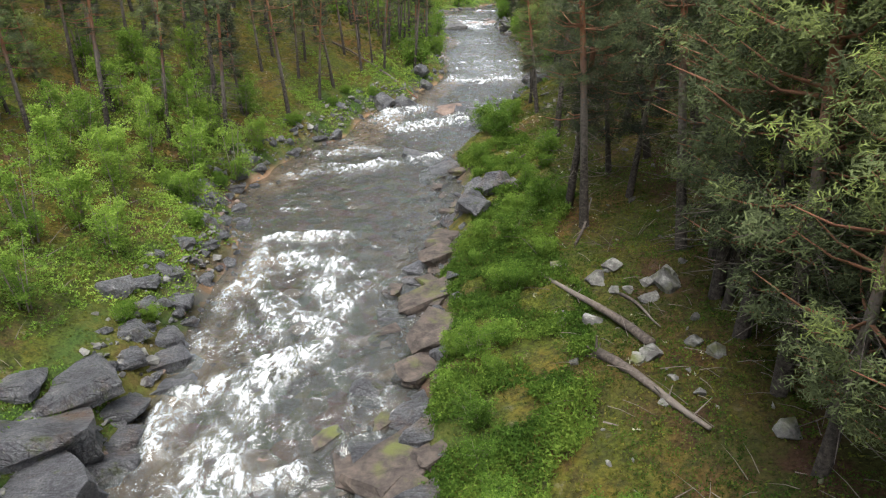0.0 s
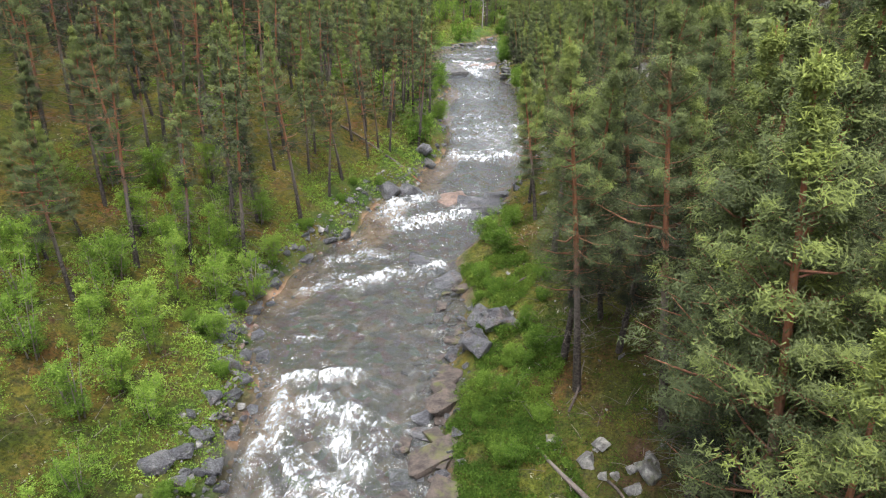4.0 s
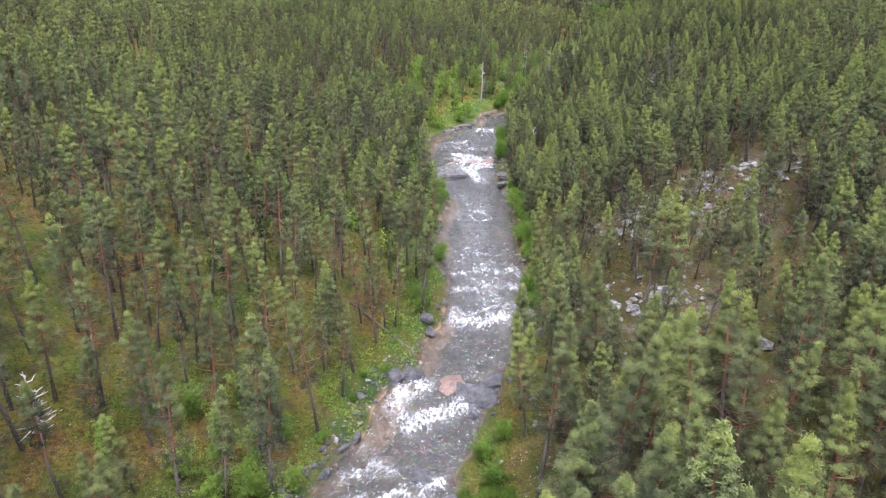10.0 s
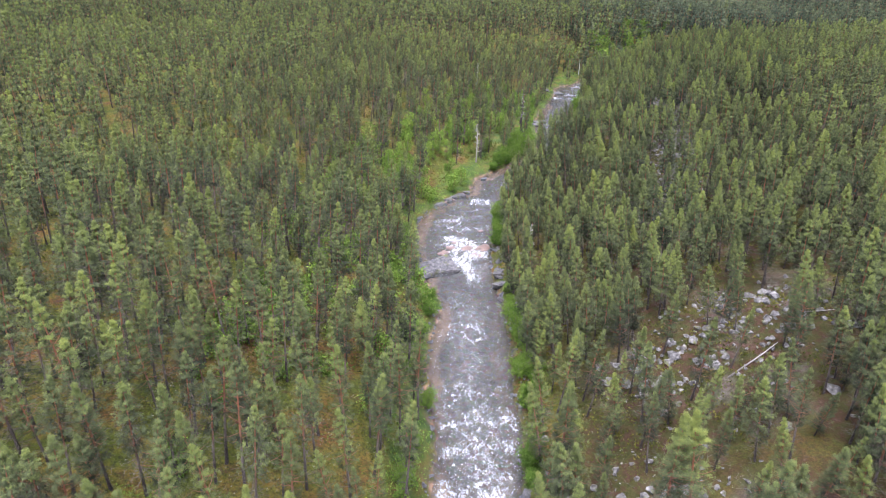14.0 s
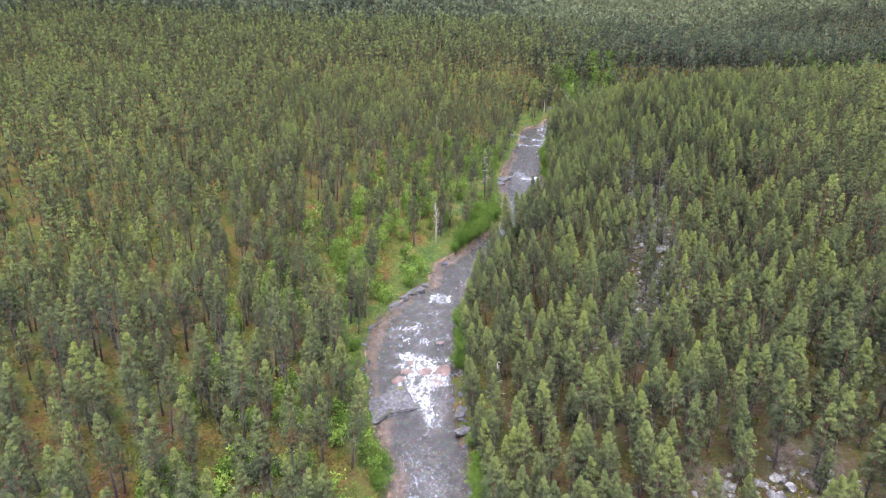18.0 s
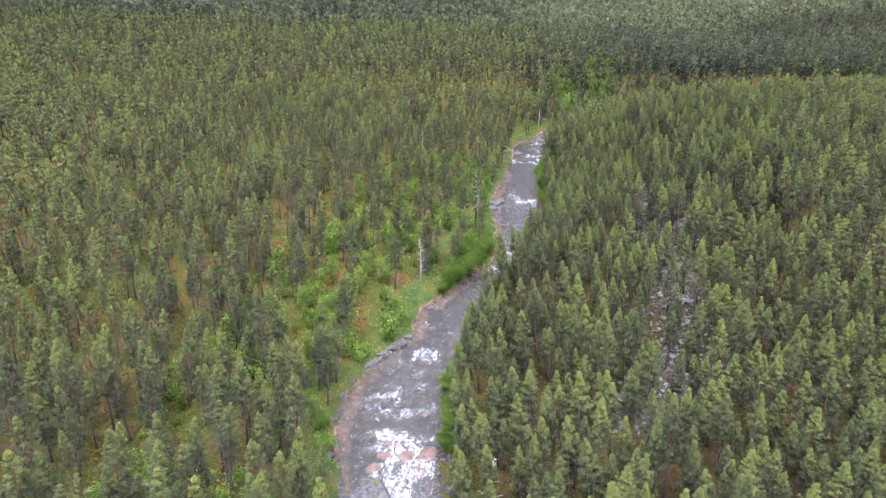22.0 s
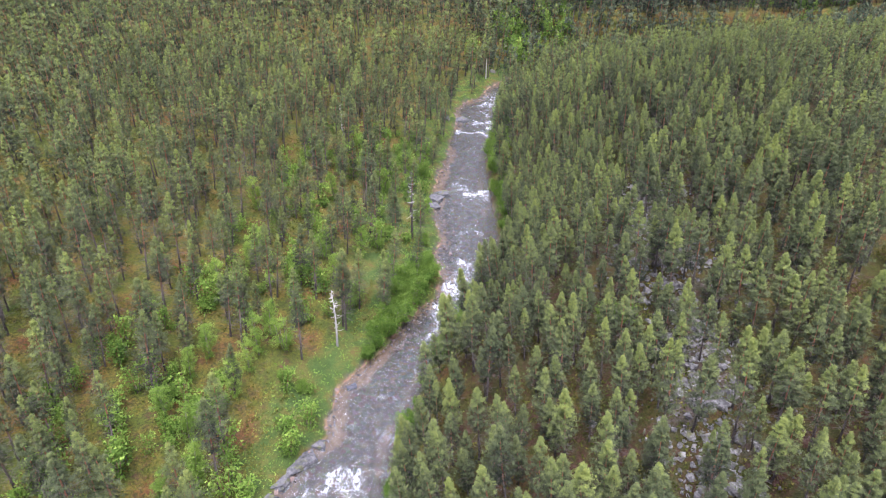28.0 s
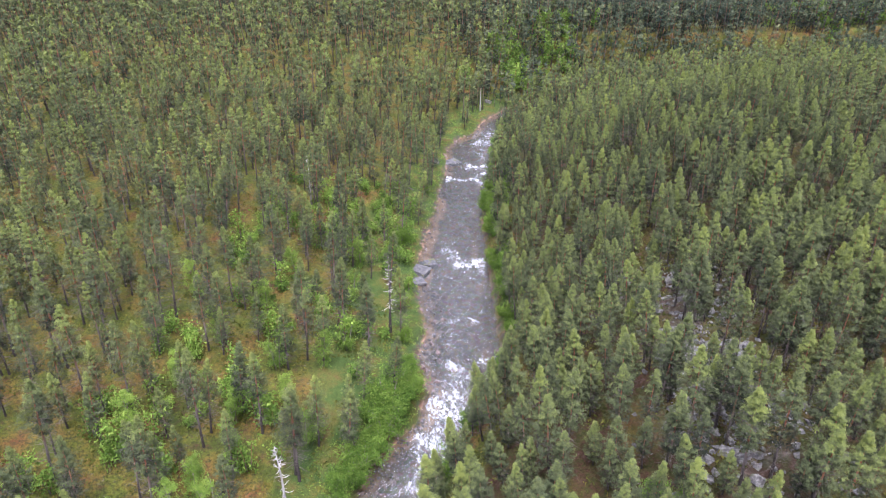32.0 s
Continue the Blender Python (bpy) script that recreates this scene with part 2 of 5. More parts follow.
base = mixed(n, l, ramp(n, l, bed, (0.38, (0.4, 0.4, 0.4)), (0.5, (0, 0, 0))), base, (0.035, 0.035, 0.04))
l.new(base, bsdf.inputs["Base Color"])
height = sums(n, l, "ADD", sums(n, l, "ADD", noise_node(n, l, 6.0, 9, 0.75, p, 0.4), bed), sums(n, l, "MULTIPLY", gap, 0.6))
bump(n, l, bsdf, height, 1.0, 0.14)

def dry_stone(name, dark, mid, light):
    """Dry boulders with lichen and moss."""
    mat, n, l, bsdf = material(name, 0.9, 0.2)
    p = position(n)
    base = ramp(n, l, noise_node(n, l, 2.2, 6, 0.7, p), (0.3, dark), (0.5, mid), (0.75, light))
    base = mixed(n, l, ramp(n, l, noise_node(n, l, 0.9, 3, 0.6, p), (0.55, (0, 0, 0)), (0.7, (1, 1, 1))), base, (0.1, 0.11, 0.04))
    l.new(base, bsdf.inputs["Base Color"])
    bump(n, l, bsdf, noise_node(n, l, 7.0, 8, 0.7, p), 0.8, 0.08)
    return mat


pale_mat = dry_stone("lichen_covered_boulder", (0.04, 0.038, 0.036), (0.13, 0.127, 0.122), (0.36, 0.355, 0.33))
brown_mat = dry_stone("wet_brown_slab", (0.025, 0.022, 0.021), (0.07, 0.058, 0.052), (0.14, 0.11, 0.092))
shelf_mat = dry_stone("grey_rock_shelf", (0.035, 0.035, 0.038), (0.09, 0.09, 0.092), (0.19, 0.185, 0.18))

# rust-brown stones under and beside the water
red_mat, n, l, bsdf = material("rust_brown_stone", 0.5, 0.4)
p = position(n)
base = ramp(n, l, noise_node(n, l, 1.7, 6, 0.7, p), (0.3, (0.06, 0.046, 0.04)), (0.5, (0.14, 0.095, 0.074)), (0.75, (0.22, 0.165, 0.135)))
l.new(base, bsdf.inputs["Base Color"])
bump(n, l, bsdf, noise_node(n, l, 8.0, 6, 0.7, p), 0.7, 0.06)

# forest floor: moss, heath, brown litter and pale reindeer lichen; the riverbed where "wet" is set
ground_mat, n, l, bsdf = material("forest_floor", 0.95, 0.12)
p = position(n)
moss = ramp(n, l, noise_node(n, l, 0.23, 6, 0.62, p), (0.32, (0.038, 0.062, 0.012)), (0.45, (0.088, 0.102, 0.016)), (0.55, (0.13, 0.1, 0.021)), (0.67, (0.13, 0.06, 0.024)))
moss = mixed(n, l, ramp(n, l, noise_node(n, l, 0.7, 5, 0.7, p), (0.53, (0, 0, 0)), (0.68, (1, 1, 1))), moss, (0.08, 0.045, 0.027))
moss = mixed(n, l, ramp(n, l, noise_node(n, l, 1.6, 6, 0.7, p), (0.6, (0, 0, 0)), (0.72, (1, 1, 1))), moss, (0.17, 0.155, 0.105))
moss = mixed(n, l, ramp(n, l, noise_node(n, l, 3.1, 6, 0.7, p), (0.35, (1, 1, 1)), (0.55, (0, 0, 0))), moss, (0.035, 0.042, 0.015))
grass = ramp(n, l, noise_node(n, l, 0.35, 7, 0.72, p), (0.3, (0.03, 0.06, 0.016)), (0.46, (0.052, 0.085, 0.02)), (0.56, (0.09, 0.095, 0.023)), (0.7, (0.11, 0.066, 0.028)))
moss = mixed(n, l, attribute(n, "meadow"), moss, grass)
scree = ramp(n, l, noise_node(n, l, 1.4, 7, 0.75, p), (0.35, (0.04, 0.034, 0.028)), (0.5, (0.12, 0.1, 0.088)), (0.7, (0.3, 0.285, 0.27)))
moss = mixed(n, l, attribute(n, "scree"), moss, scree)
litter = ramp(n, l, noise_node(n, l, 0.9, 6, 0.7, p), (0.3, (0.026, 0.034, 0.01)), (0.45, (0.05, 0.05, 0.016)), (0.58, (0.06, 0.032, 0.02)), (0.72, (0.11, 0.075, 0.06)))
moss = mixed(n, l, attribute(n, "litter"), moss, litter)
cells = n.new("ShaderNodeTexVoronoi")
cells.inputs["Scale"].default_value = 1.7
l.new(p, cells.inputs["Vector"])
cobble = mixed(n, l, 0.6, ramp(n, l, noise_node(n, l, 0.8, 5, 0.65, p), (0.3, (0.04, 0.042, 0.034)), (0.5, (0.1, 0.092, 0.068)), (0.7, (0.2, 0.14, 0.095))), cells.outputs["Color"], "MULTIPLY")
cobble = mixed(n, l, 0.35, cobble, (0.1, 0.08, 0.05))
rust = ramp(n, l, noise_node(n, l, 1.1, 5, 0.65, p), (0.3, (0.17, 0.1, 0.06)), (0.5, (0.3, 0.18, 0.11)), (0.7, (0.4, 0.27, 0.18)))
cobble = mixed(n, l, attribute(n, "shallow"), cobble, rust)
speck = ramp(n, l, noise_node(n, l, 9.0, 6, 0.75, p), (0.32, (0.35, 0.35, 0.35)), (0.5, (0.95, 0.95, 0.95)), (0.68, (1.35, 1.35, 1.35)))
moss = mixed(n, l, 1.0, moss, speck, "MULTIPLY")
l.new(mixed(n, l, attribute(n, "wet"), moss, cobble), bsdf.inputs["Base Color"])
bump(n, l, bsdf, noise_node(n, l, 2.6, 8, 0.75, p), 0.9, 0.25)

# river water: clear and brownish, glossy on top, white where it breaks
water_mat, n, l, bsdf = material("river_water", 0.12, 0.5)
p = position(n)
along = n.new("ShaderNodeMapping")
along.inputs["Scale"].default_value = (1.0, 0.55, 1.0)
l.new(p, along.inputs["Vector"])
clear = n.new("ShaderNodeBsdfTransparent")
clear.inputs["Color"].default_value = (0.7, 0.72, 0.63, 1)
gloss = n.new("ShaderNodeBsdfGlossy")
gloss.inputs["Roughness"].default_value = 0.1
fres = n.new("ShaderNodeFresnel")
fres.inputs["IOR"].default_value = 1.72
wave = n.new("ShaderNodeBump")
wave.inputs["Strength"].default_value, wave.inputs["Distance"].default_value = 0.75, 0.3
l.new(noise_node(n, l, 2.3, 4, 0.55, along.outputs[0], 1.0), wave.inputs["Height"])
l.new(wave.outputs[0], gloss.inputs["Normal"])
l.new(wave.outputs[0], fres.inputs["Normal"])
milky = n.new("ShaderNodeMixShader")
milky.inputs[0].default_value = 0.16
body = n.new("ShaderNodeBsdfDiffuse")
body.inputs["Color"].default_value = (0.2, 0.205, 0.2, 1)
l.new(clear.outputs[0], milky.inputs[1])
l.new(body.outputs[0], milky.inputs[2])
surface = n.new("ShaderNodeMixShader")
l.new(fres.outputs[0], surface.inputs[0])
l.new(milky.outputs[0], surface.inputs[1])
l.new(gloss.outputs[0], surface.inputs[2])
foam = n.new("ShaderNodeBsdfDiffuse")
foam.inputs["Color"].default_value = (0.63, 0.66, 0.67, 1)
streaks = sums(n, l, "ADD", sums(n, l, "MULTIPLY", noise_node(n, l, 1.6, 8, 0.66, along.outputs[0], 1.8), 0.55), sums(n, l, "MULTIPLY", noise_node(n, l, 7.0, 7, 0.72, along.outputs[0], 0.8), 0.45))
froth = sums(n, l, "MULTIPLY", attribute(n, "foam"), sums(n, l, "SUBTRACT", sums(n, l, "MULTIPLY", streaks, 5.2), 2.12))
white = n.new("ShaderNodeMixShader")
l.new(ramp(n, l, froth, (0.14, (0, 0, 0)), (0.4, (0.22, 0.22, 0.22)), (0.95, (0.92, 0.92, 0.92))), white.inputs[0])
l.new(surface.outputs[0], white.inputs[1])
l.new(foam.outputs[0], white.inputs[2])
l.new(white.outputs[0], n["Material Output"].inputs["Surface"])


# ---- mesh helpers ----
def mesh_from(name, verts, faces, mats, index=None, tones=None, flags=(), shade=False):
    """A mesh from arrays; tones: a value a vertex, kept as leaf_tone; flags: further named values a vertex."""
    me = bpy.data.meshes.new(name)
    verts = np.asarray(verts, np.float32)
    faces = np.asarray(faces, np.int32)
    k = faces.shape[1]
    me.vertices.add(len(verts))
    me.vertices.foreach_set("co", verts.ravel())
    me.loops.add(faces.size)
    me.loops.foreach_set("vertex_index", faces.ravel())
    me.polygons.add(len(faces))
    me.polygons.foreach_set("loop_start", np.arange(0, faces.size, k, dtype=np.int32))
    for m in mats:
        me.materials.append(m)
    if index is not None:
        me.polygons.foreach_set("material_index", np.asarray(index, np.int32))
    for key, values in (("leaf_tone", tones), *flags):
        if values is not None:
            at = me.attributes.new(key, "FLOAT", "POINT")
            at.data.foreach_set("value", np.asarray(values, np.float32).ravel())
    me.update(calc_edges=True)
    me.polygons.foreach_set("use_smooth", np.full(len(faces), shade))
    return me


def grid_faces(rows, cols):
    i = np.arange(rows - 1)[:, None] * cols + np.arange(cols - 1)[None, :]
    return np.stack([i, i + 1, i + cols + 1, i + cols], -1).reshape(-1, 4)


def part(name, me, parent, label=""):
    ob = new(name, me)
    ob.parent = parent
    return tagged(ob, label)


def empty(name, m):
    ob = new(name)
    ob.matrix_world = m
    ob.empty_display_size = 0.3
    return ob


# ---- ground: one sheet from the river to the horizon ----
def spaced(lo, hi, step, ends, growth):
    mid = list(np.arange(lo, hi + step, step))
    d, x = step, mid[-1]
    while x < ends[1]:
        d *= growth
        x += d
        mid.append(x)
    d, x = step, mid[0]
    while x > ends[0]:
        d *= growth
        x -= d
        mid.insert(0, x)
    return np.array(mid)


gx = spaced(-24, 62, 0.45, (-2600, 2600), 1.09)
gy = spaced(4, 262, 0.6, (-300, 3200), 1.09)
X, Y = np.meshgrid(gx, gy)
Z = ground_z(X, Y)
DL, DR = bank_left(Y) - X, X - bank_right(Y)
wet = smooth(268, 258, Y) * smooth(0.8, -0.2, np.maximum(DL, DR) + 1.6 * (vnoise(X * 0.8, Y * 0.8) - 0.5))
strip = np.interp(Y, [0, 48, 58, 66, 100, 108, 118, 128, 150, 162, 180, 230, 260], [2.5, 3, 4.5, 6, 5, 4, 6, 8, 8, 13, 14, 8, 12])
meadow = (Y < 264) * smooth(0.35, 0.75, smooth(1.15, 0.7, DL / strip) * (DL > 0) * 0.9 + smooth(4.5, 1, DR) * (DR > 0) * 0.5 + 0.9 * (fbm(X * 0.3, Y * 0.3, 3) - 0.5))
shallow = smooth(0.35, 0.7, smooth(3.2, 0.6, np.minimum(-DL, -DR)) * 0.6 + 0.9 * (fbm(X * 0.25, Y * 0.2, 3) - 0.45)) * (DL < 0.1) * (DR < 0.1) * np.interp(DR, [-4, -1], [1, 0.12])
litter_at = smooth(3, 7, DR + 2 * (vnoise(X * 0.3, Y * 0.3) - 0.5)) * (0.55 + 0.45 * smooth(0.4, 0.6, fbm(X * 0.2 + 5, Y * 0.2, 3)))
SCREES = [(30, 70, 9), (36, 76, 8), (22, 70, 6), (20, 52, 6), (40, 121, 4.5), (37.5, 114, 4.5), (33, 109, 4.5), (43, 127, 4), (46, 142, 5.5), (51, 162, 6), (47, 151, 4.5), (44, 131.5, 3.5)]
rubble = sum(smooth(1.3, 0.5, np.hypot(X - a, (Y - b) * 0.8) / r) for a, b, r in SCREES)
rubble = np.clip(rubble * smooth(0.35, 0.6, fbm(X * 0.35, Y * 0.35 + 8, 4)), 0, 1)
ground = new("ground", mesh_from("ground", np.stack([X, Y, Z], -1).reshape(-1, 3), grid_faces(len(gy), len(gx)), [ground_mat], flags=(("wet", wet), ("meadow", meadow), ("scree", rubble), ("shallow", shallow), ("litter", litter_at)), shade=True))
tagged(ground, "mossy forest floor with heath, litter and lichen", "ground", kind="structure")

# ---- the river ----
FOAM = [(4.5, 58, 4.6, 70, 3.2, 0.52), (3.5, 74, 4.5, 92, 3.0, 0.42), (4.5, 118, 4.5, 130, 3.0, 0.3), (30, 176, 35, 190, 3.0, 0.28), (44, 222, 50, 245, 3.0, 0.4), (-5, 14, -5.5, 26, 2.2, 0.2)]
FOAM += [(-7.7, 13.1, -7.7, 14.8, 0.6, 1.0), (-7.7, 14.9, -6.6, 15.8, 0.4, 1.0), (-7.9, 16.8, -8.1, 18.5, 0.3, 0.9), (-8.4, 19.2, -7.7, 21.5, 0.5, 0.7), (-7.6, 21.9, -7.7, 25.7, 0.4, 0.6), (-7.7, 25.8, -4.5, 25.9, 0.3, 1.0), (-6.7, 23.7, -4.2, 23.3, 0.4, 1.0), (-4.8, 22.1, -3.6, 20.3, 0.6, 0.9), (-4.7, 19.4, -3.7, 18.5, 0.4, 0.8), (-6.2, 20.3, -5.2, 17.5, 0.3, 0.6), (-5.4, 15.4, -4.8, 16.6, 0.5, 1.0), (-5.0, 17.1, -3.8, 17.8, 0.4, 1.0), (-5.6, 14.3, -4.9, 15.3, 0.4, 0.7), (-5.9, 11.9, -5.6, 13.2, 0.4, 1.0), (-5.0, 11.9, -3.7, 12.4, 0.2, 1.0)]
FOAM += [(-6.0, 11.6, -5.0, 12.1, 0.4, 1.0), (-7.7, 29.0, -6.5, 29.2, 0.2, 0.6), (-5.2, 35.0, -3.1, 36.0, 0.2, 0.9), (-8.5, 33.9, -5.7, 35.8, 0.2, 0.6), (-7.2, 37.4, -4.9, 39.1, 0.3, 0.7), (-3.2, 16.9, -2.7, 18.1, 0.2, 0.3)]
FOAM += [(-5.0, 45.7, -1.9, 47.9, 1.3, 1.0), (-2.5, 43.2, 1.3, 45.6, 1.1, 1.0), (-4.1, 45.5, -2.2, 42.7, 1.1, 0.7), (-7.2, 38.0, -3.7, 38.4, 0.5, 0.6), (-5.9, 34.4, -0.5, 37.0, 0.5, 0.9), (-8.0, 33.6, -7.1, 35.2, 0.5, 0.6), (-6.3, 41.3, -4.9, 38.7, 0.5, 0.5)]
FOAM += [(-0.1, 58.2, 5.3, 58.5, 1.7, 1.0), (-0.4, 60.2, 8.5, 60.9, 0.8, 0.7), (0.4, 64.5, 8.7, 65.6, 1.1, 0.7), (0.1, 68.2, 7.9, 69.6, 0.7, 0.7), (3.4, 67.0, 5.8, 62.8, 1.3, 0.6), (3.4, 115.1, 6.6, 109.5, 1.6, 1.0), (2.6, 107.1, 9.2, 109.1, 1.9, 1.0), (5.2, 104.5, 6.1, 99.9, 1.4, 0.7), (0.1, 76.4, 8.4, 78.4, 0.6, 0.3), (0.8, 80.3, 8.1, 75.2, 0.8, 0.2), (1.5, 84.6, 8.4, 86.2, 0.7, 0.2), (1.6, 90.9, 8.1, 92.8, 0.6, 0.3), (0.5, 122.9, 8.4, 124.4, 1.0, 0.4), (2.1, 130.2, 10.7, 127.3, 0.8, 0.3)]
FOAM += [(0.6, 112.5, 9.3, 114.8, 0.7, 0.6), (4.9, 115.7, 2.5, 107.6, 0.9, 0.9), (4.3, 105.7, 5.6, 100.1, 1.2, 1.0), (7.5, 108.9, 5.0, 106.0, 0.9, 1.0), (0.4, 123.0, 3.4, 123.5, 0.4, 0.6), (5.4, 131.1, 8.2, 131.3, 0.4, 0.5), (4.2, 118.9, 8.9, 120.3, 0.6, 0.6), (1.3, 128.3, 4.0, 129.8, 0.3, 0.3)]
FOAM += [(6.2, 132.7, 9.8, 130.1, 0.8, 0.8), (0.3, 123.0, 3.6, 123.9, 0.6, 0.8), (4.6, 119.8, 8.9, 119.8, 0.6, 0.6), (12.1, 135.9, 14.3, 134.9, 0.4, 0.7), (19.9, 152.7, 24.6, 159.3, 1.1, 0.7), (4.7, 126.5, 8.9, 127.6, 0.4, 0.5), (0.8, 120.3, 2.7, 120.5, 0.5, 0.6)]
FOAM += [(24.5, 161.4, 27.2, 159.7, 1.8, 1.0), (22.6, 157.8, 24.0, 155.2, 1.4, 0.9), (27.8, 167.7, 26.8, 157.9, 1.4, 0.6), (31.9, 168.1, 33.1, 166.8, 0.6, 0.6), (31.4, 194.2, 36.5, 188.1, 1.2, 0.6), (31.5, 190.9, 36.1, 190.1, 1.0, 1.0), (32.9, 197.5, 36.3, 195.8, 0.5, 0.5), (28.8, 177.8, 30.9, 176.8, 0.5, 0.7), (35.5, 220.2, 44.0, 219.7, 1.0, 1.0), (41.4, 227.2, 46.3, 224.9, 1.3, 1.0), (44.7, 235.5, 50.5, 236.7, 1.1, 0.7), (46.5, 242.3, 51.8, 243.1, 0.9, 0.5)]

wy = np.concatenate([np.arange(-12, 62, 0.12), np.arange(62, 268, 0.26)])
wu = np.linspace(0, 1, 84)
U, V = np.meshgrid(wu, wy)
lo, hi = bank_left(V) - 1.2, bank_right(V) + 1.2
WX, WY = lo + (hi - lo) * U, V
white = np.zeros_like(WX)
wander = np.interp(WY, [20, 50, 110, 200], [0.5, 1.2, 2.4, 4.5])
FX = WX + wander * (fbm(WX * 0.35 + 3, WY * 0.25, 3) - 0.5)
FY = WY + 1.6 * wander * (fbm(WX * 0.3 + 40, WY * 0.22 + 9, 3) - 0.5)
for ax, ay, bx, by, r, k in FOAM:
    vx, vy = bx - ax, by - ay
    t = np.clip(((FX - ax) * vx + (FY - ay) * vy) / (vx * vx + vy * vy + 1e-6), 0, 1)
    d = np.hypot(FX - ax - t * vx, FY - ay - t * vy) / (r + 0.25)
    white = np.maximum(white, k * np.exp(-1.0 * d * d))
edge = smooth(1.2, 2.0, np.minimum(WX - lo, hi - WX))
ridges = 1 - np.abs(2 * fbm(WX * 0.9 + 0.3 * WY, WY * 0.55, 4) - 1)
chop = 1 - np.abs(2 * fbm(WX * 1.7 - 0.5 * WY, WY * 1.2 + 60, 3) - 1)
lumps = fbm(WX * 2.4, WY * 1.5 + 30, 4)
WZ = water_z(WY) + 0.2 * (fbm(WX * 0.7, WY * 0.5, 4) - 0.5) + edge * white * (0.1 + 0.55 * (lumps - 0.35)) + 0.16 * edge * (ridges - 0.8) + 0.14 * edge * (chop - 0.7)
flow = np.clip(edge * (white * (0.85 + 1.0 * (lumps - 0.45)) + 0.5 * smooth(0.86, 0.99, ridges) * smooth(0.45, 0.62, vnoise(WX * 0.35 + 4, WY * 0.22))), 0, 1)
river = new("river_water", mesh_from("river_water", np.stack([WX, WY, WZ], -1).reshape(-1, 3), grid_faces(len(wy), len(wu)), [water_mat], flags=(("foam", flow),), shade=True))
tagged(river, "shallow clear river with white rapids over brown stones", "water", kind="structure")

# ---- trees: trunks, limbs and crowns of many small tufts ----
def tube(points, radii, sides, tone):
    """Verts, triangles and tones of a tapered tube along the points."""
    pts = np.asarray(points, float)
    ring = np.linspace(0, 2 * np.pi, sides, endpoint=False)
    way = np.gradient(pts, axis=0)
    way /= np.linalg.norm(way, axis=1)[:, None] + 1e-9
    ref = np.where(np.abs(way[:, 2:3]) > 0.9, [[1.0, 0, 0]], [[0, 0, 1.0]])
    a = np.cross(way, ref)
    a /= np.linalg.norm(a, axis=1)[:, None] + 1e-9
    b = np.cross(way, a)
    v = pts[:, None] + np.asarray(radii)[:, None, None] * (np.cos(ring)[None, :, None] * a[:, None] + np.sin(ring)[None, :, None] * b[:, None])
    m = len(pts)
    i = np.arange(m - 1)[:, None] * sides + np.arange(sides)[None]
    j = np.arange(m - 1)[:, None] * sides + (np.arange(sides)[None] + 1) % sides
    f = np.concatenate([np.stack([i, j, j + sides], -1).reshape(-1, 3), np.stack([i, j + sides, i + sides], -1).reshape(-1, 3)])
    return v.reshape(-1, 3), f, np.repeat(np.broadcast_to(tone, m), sides)


def join(pieces):
    verts, faces, tones, at = [], [], [], 0
    for v, f, t in pieces:
        verts.append(v), faces.append(f + at), tones.append(np.broadcast_to(t, len(v)))
        at += len(v)
    return np.concatenate(verts), np.concatenate(faces), np.concatenate(tones)


def blades(rs, centre, axis, length, width, tone, spread=0.9, facing=None):
    """One thin triangle at each centre, pointing roughly along its axis, or lying across the way that it faces."""
    k = len(centre)
    d = axis + spread * rs.normal(size=(k, 3))
    if facing is not None:
        out = facing + 0.42 * rs.normal(size=(k, 3))
        out /= np.linalg.norm(out, axis=1)[:, None] + 1e-9
        d = d - (d * out).sum(1)[:, None] * out
    d /= np.linalg.norm(d, axis=1)[:, None] + 1e-9
    s = np.cross(d, rs.normal(size=(k, 3)) if facing is None else out)
    s /= np.linalg.norm(s, axis=1)[:, None] + 1e-9
    ln = (length * rs.uniform(0.6, 1.3, k))[:, None]
    wd = (width * rs.uniform(0.7, 1.3, k))[:, None]
    v = np.stack([centre - s * wd / 2 - d * ln * 0.35, centre + s * wd / 2 - d * ln * 0.35, centre + d * ln * 0.65], 1).reshape(-1, 3)
    return v, np.arange(3 * k).reshape(-1, 3), np.repeat(tone, 3)


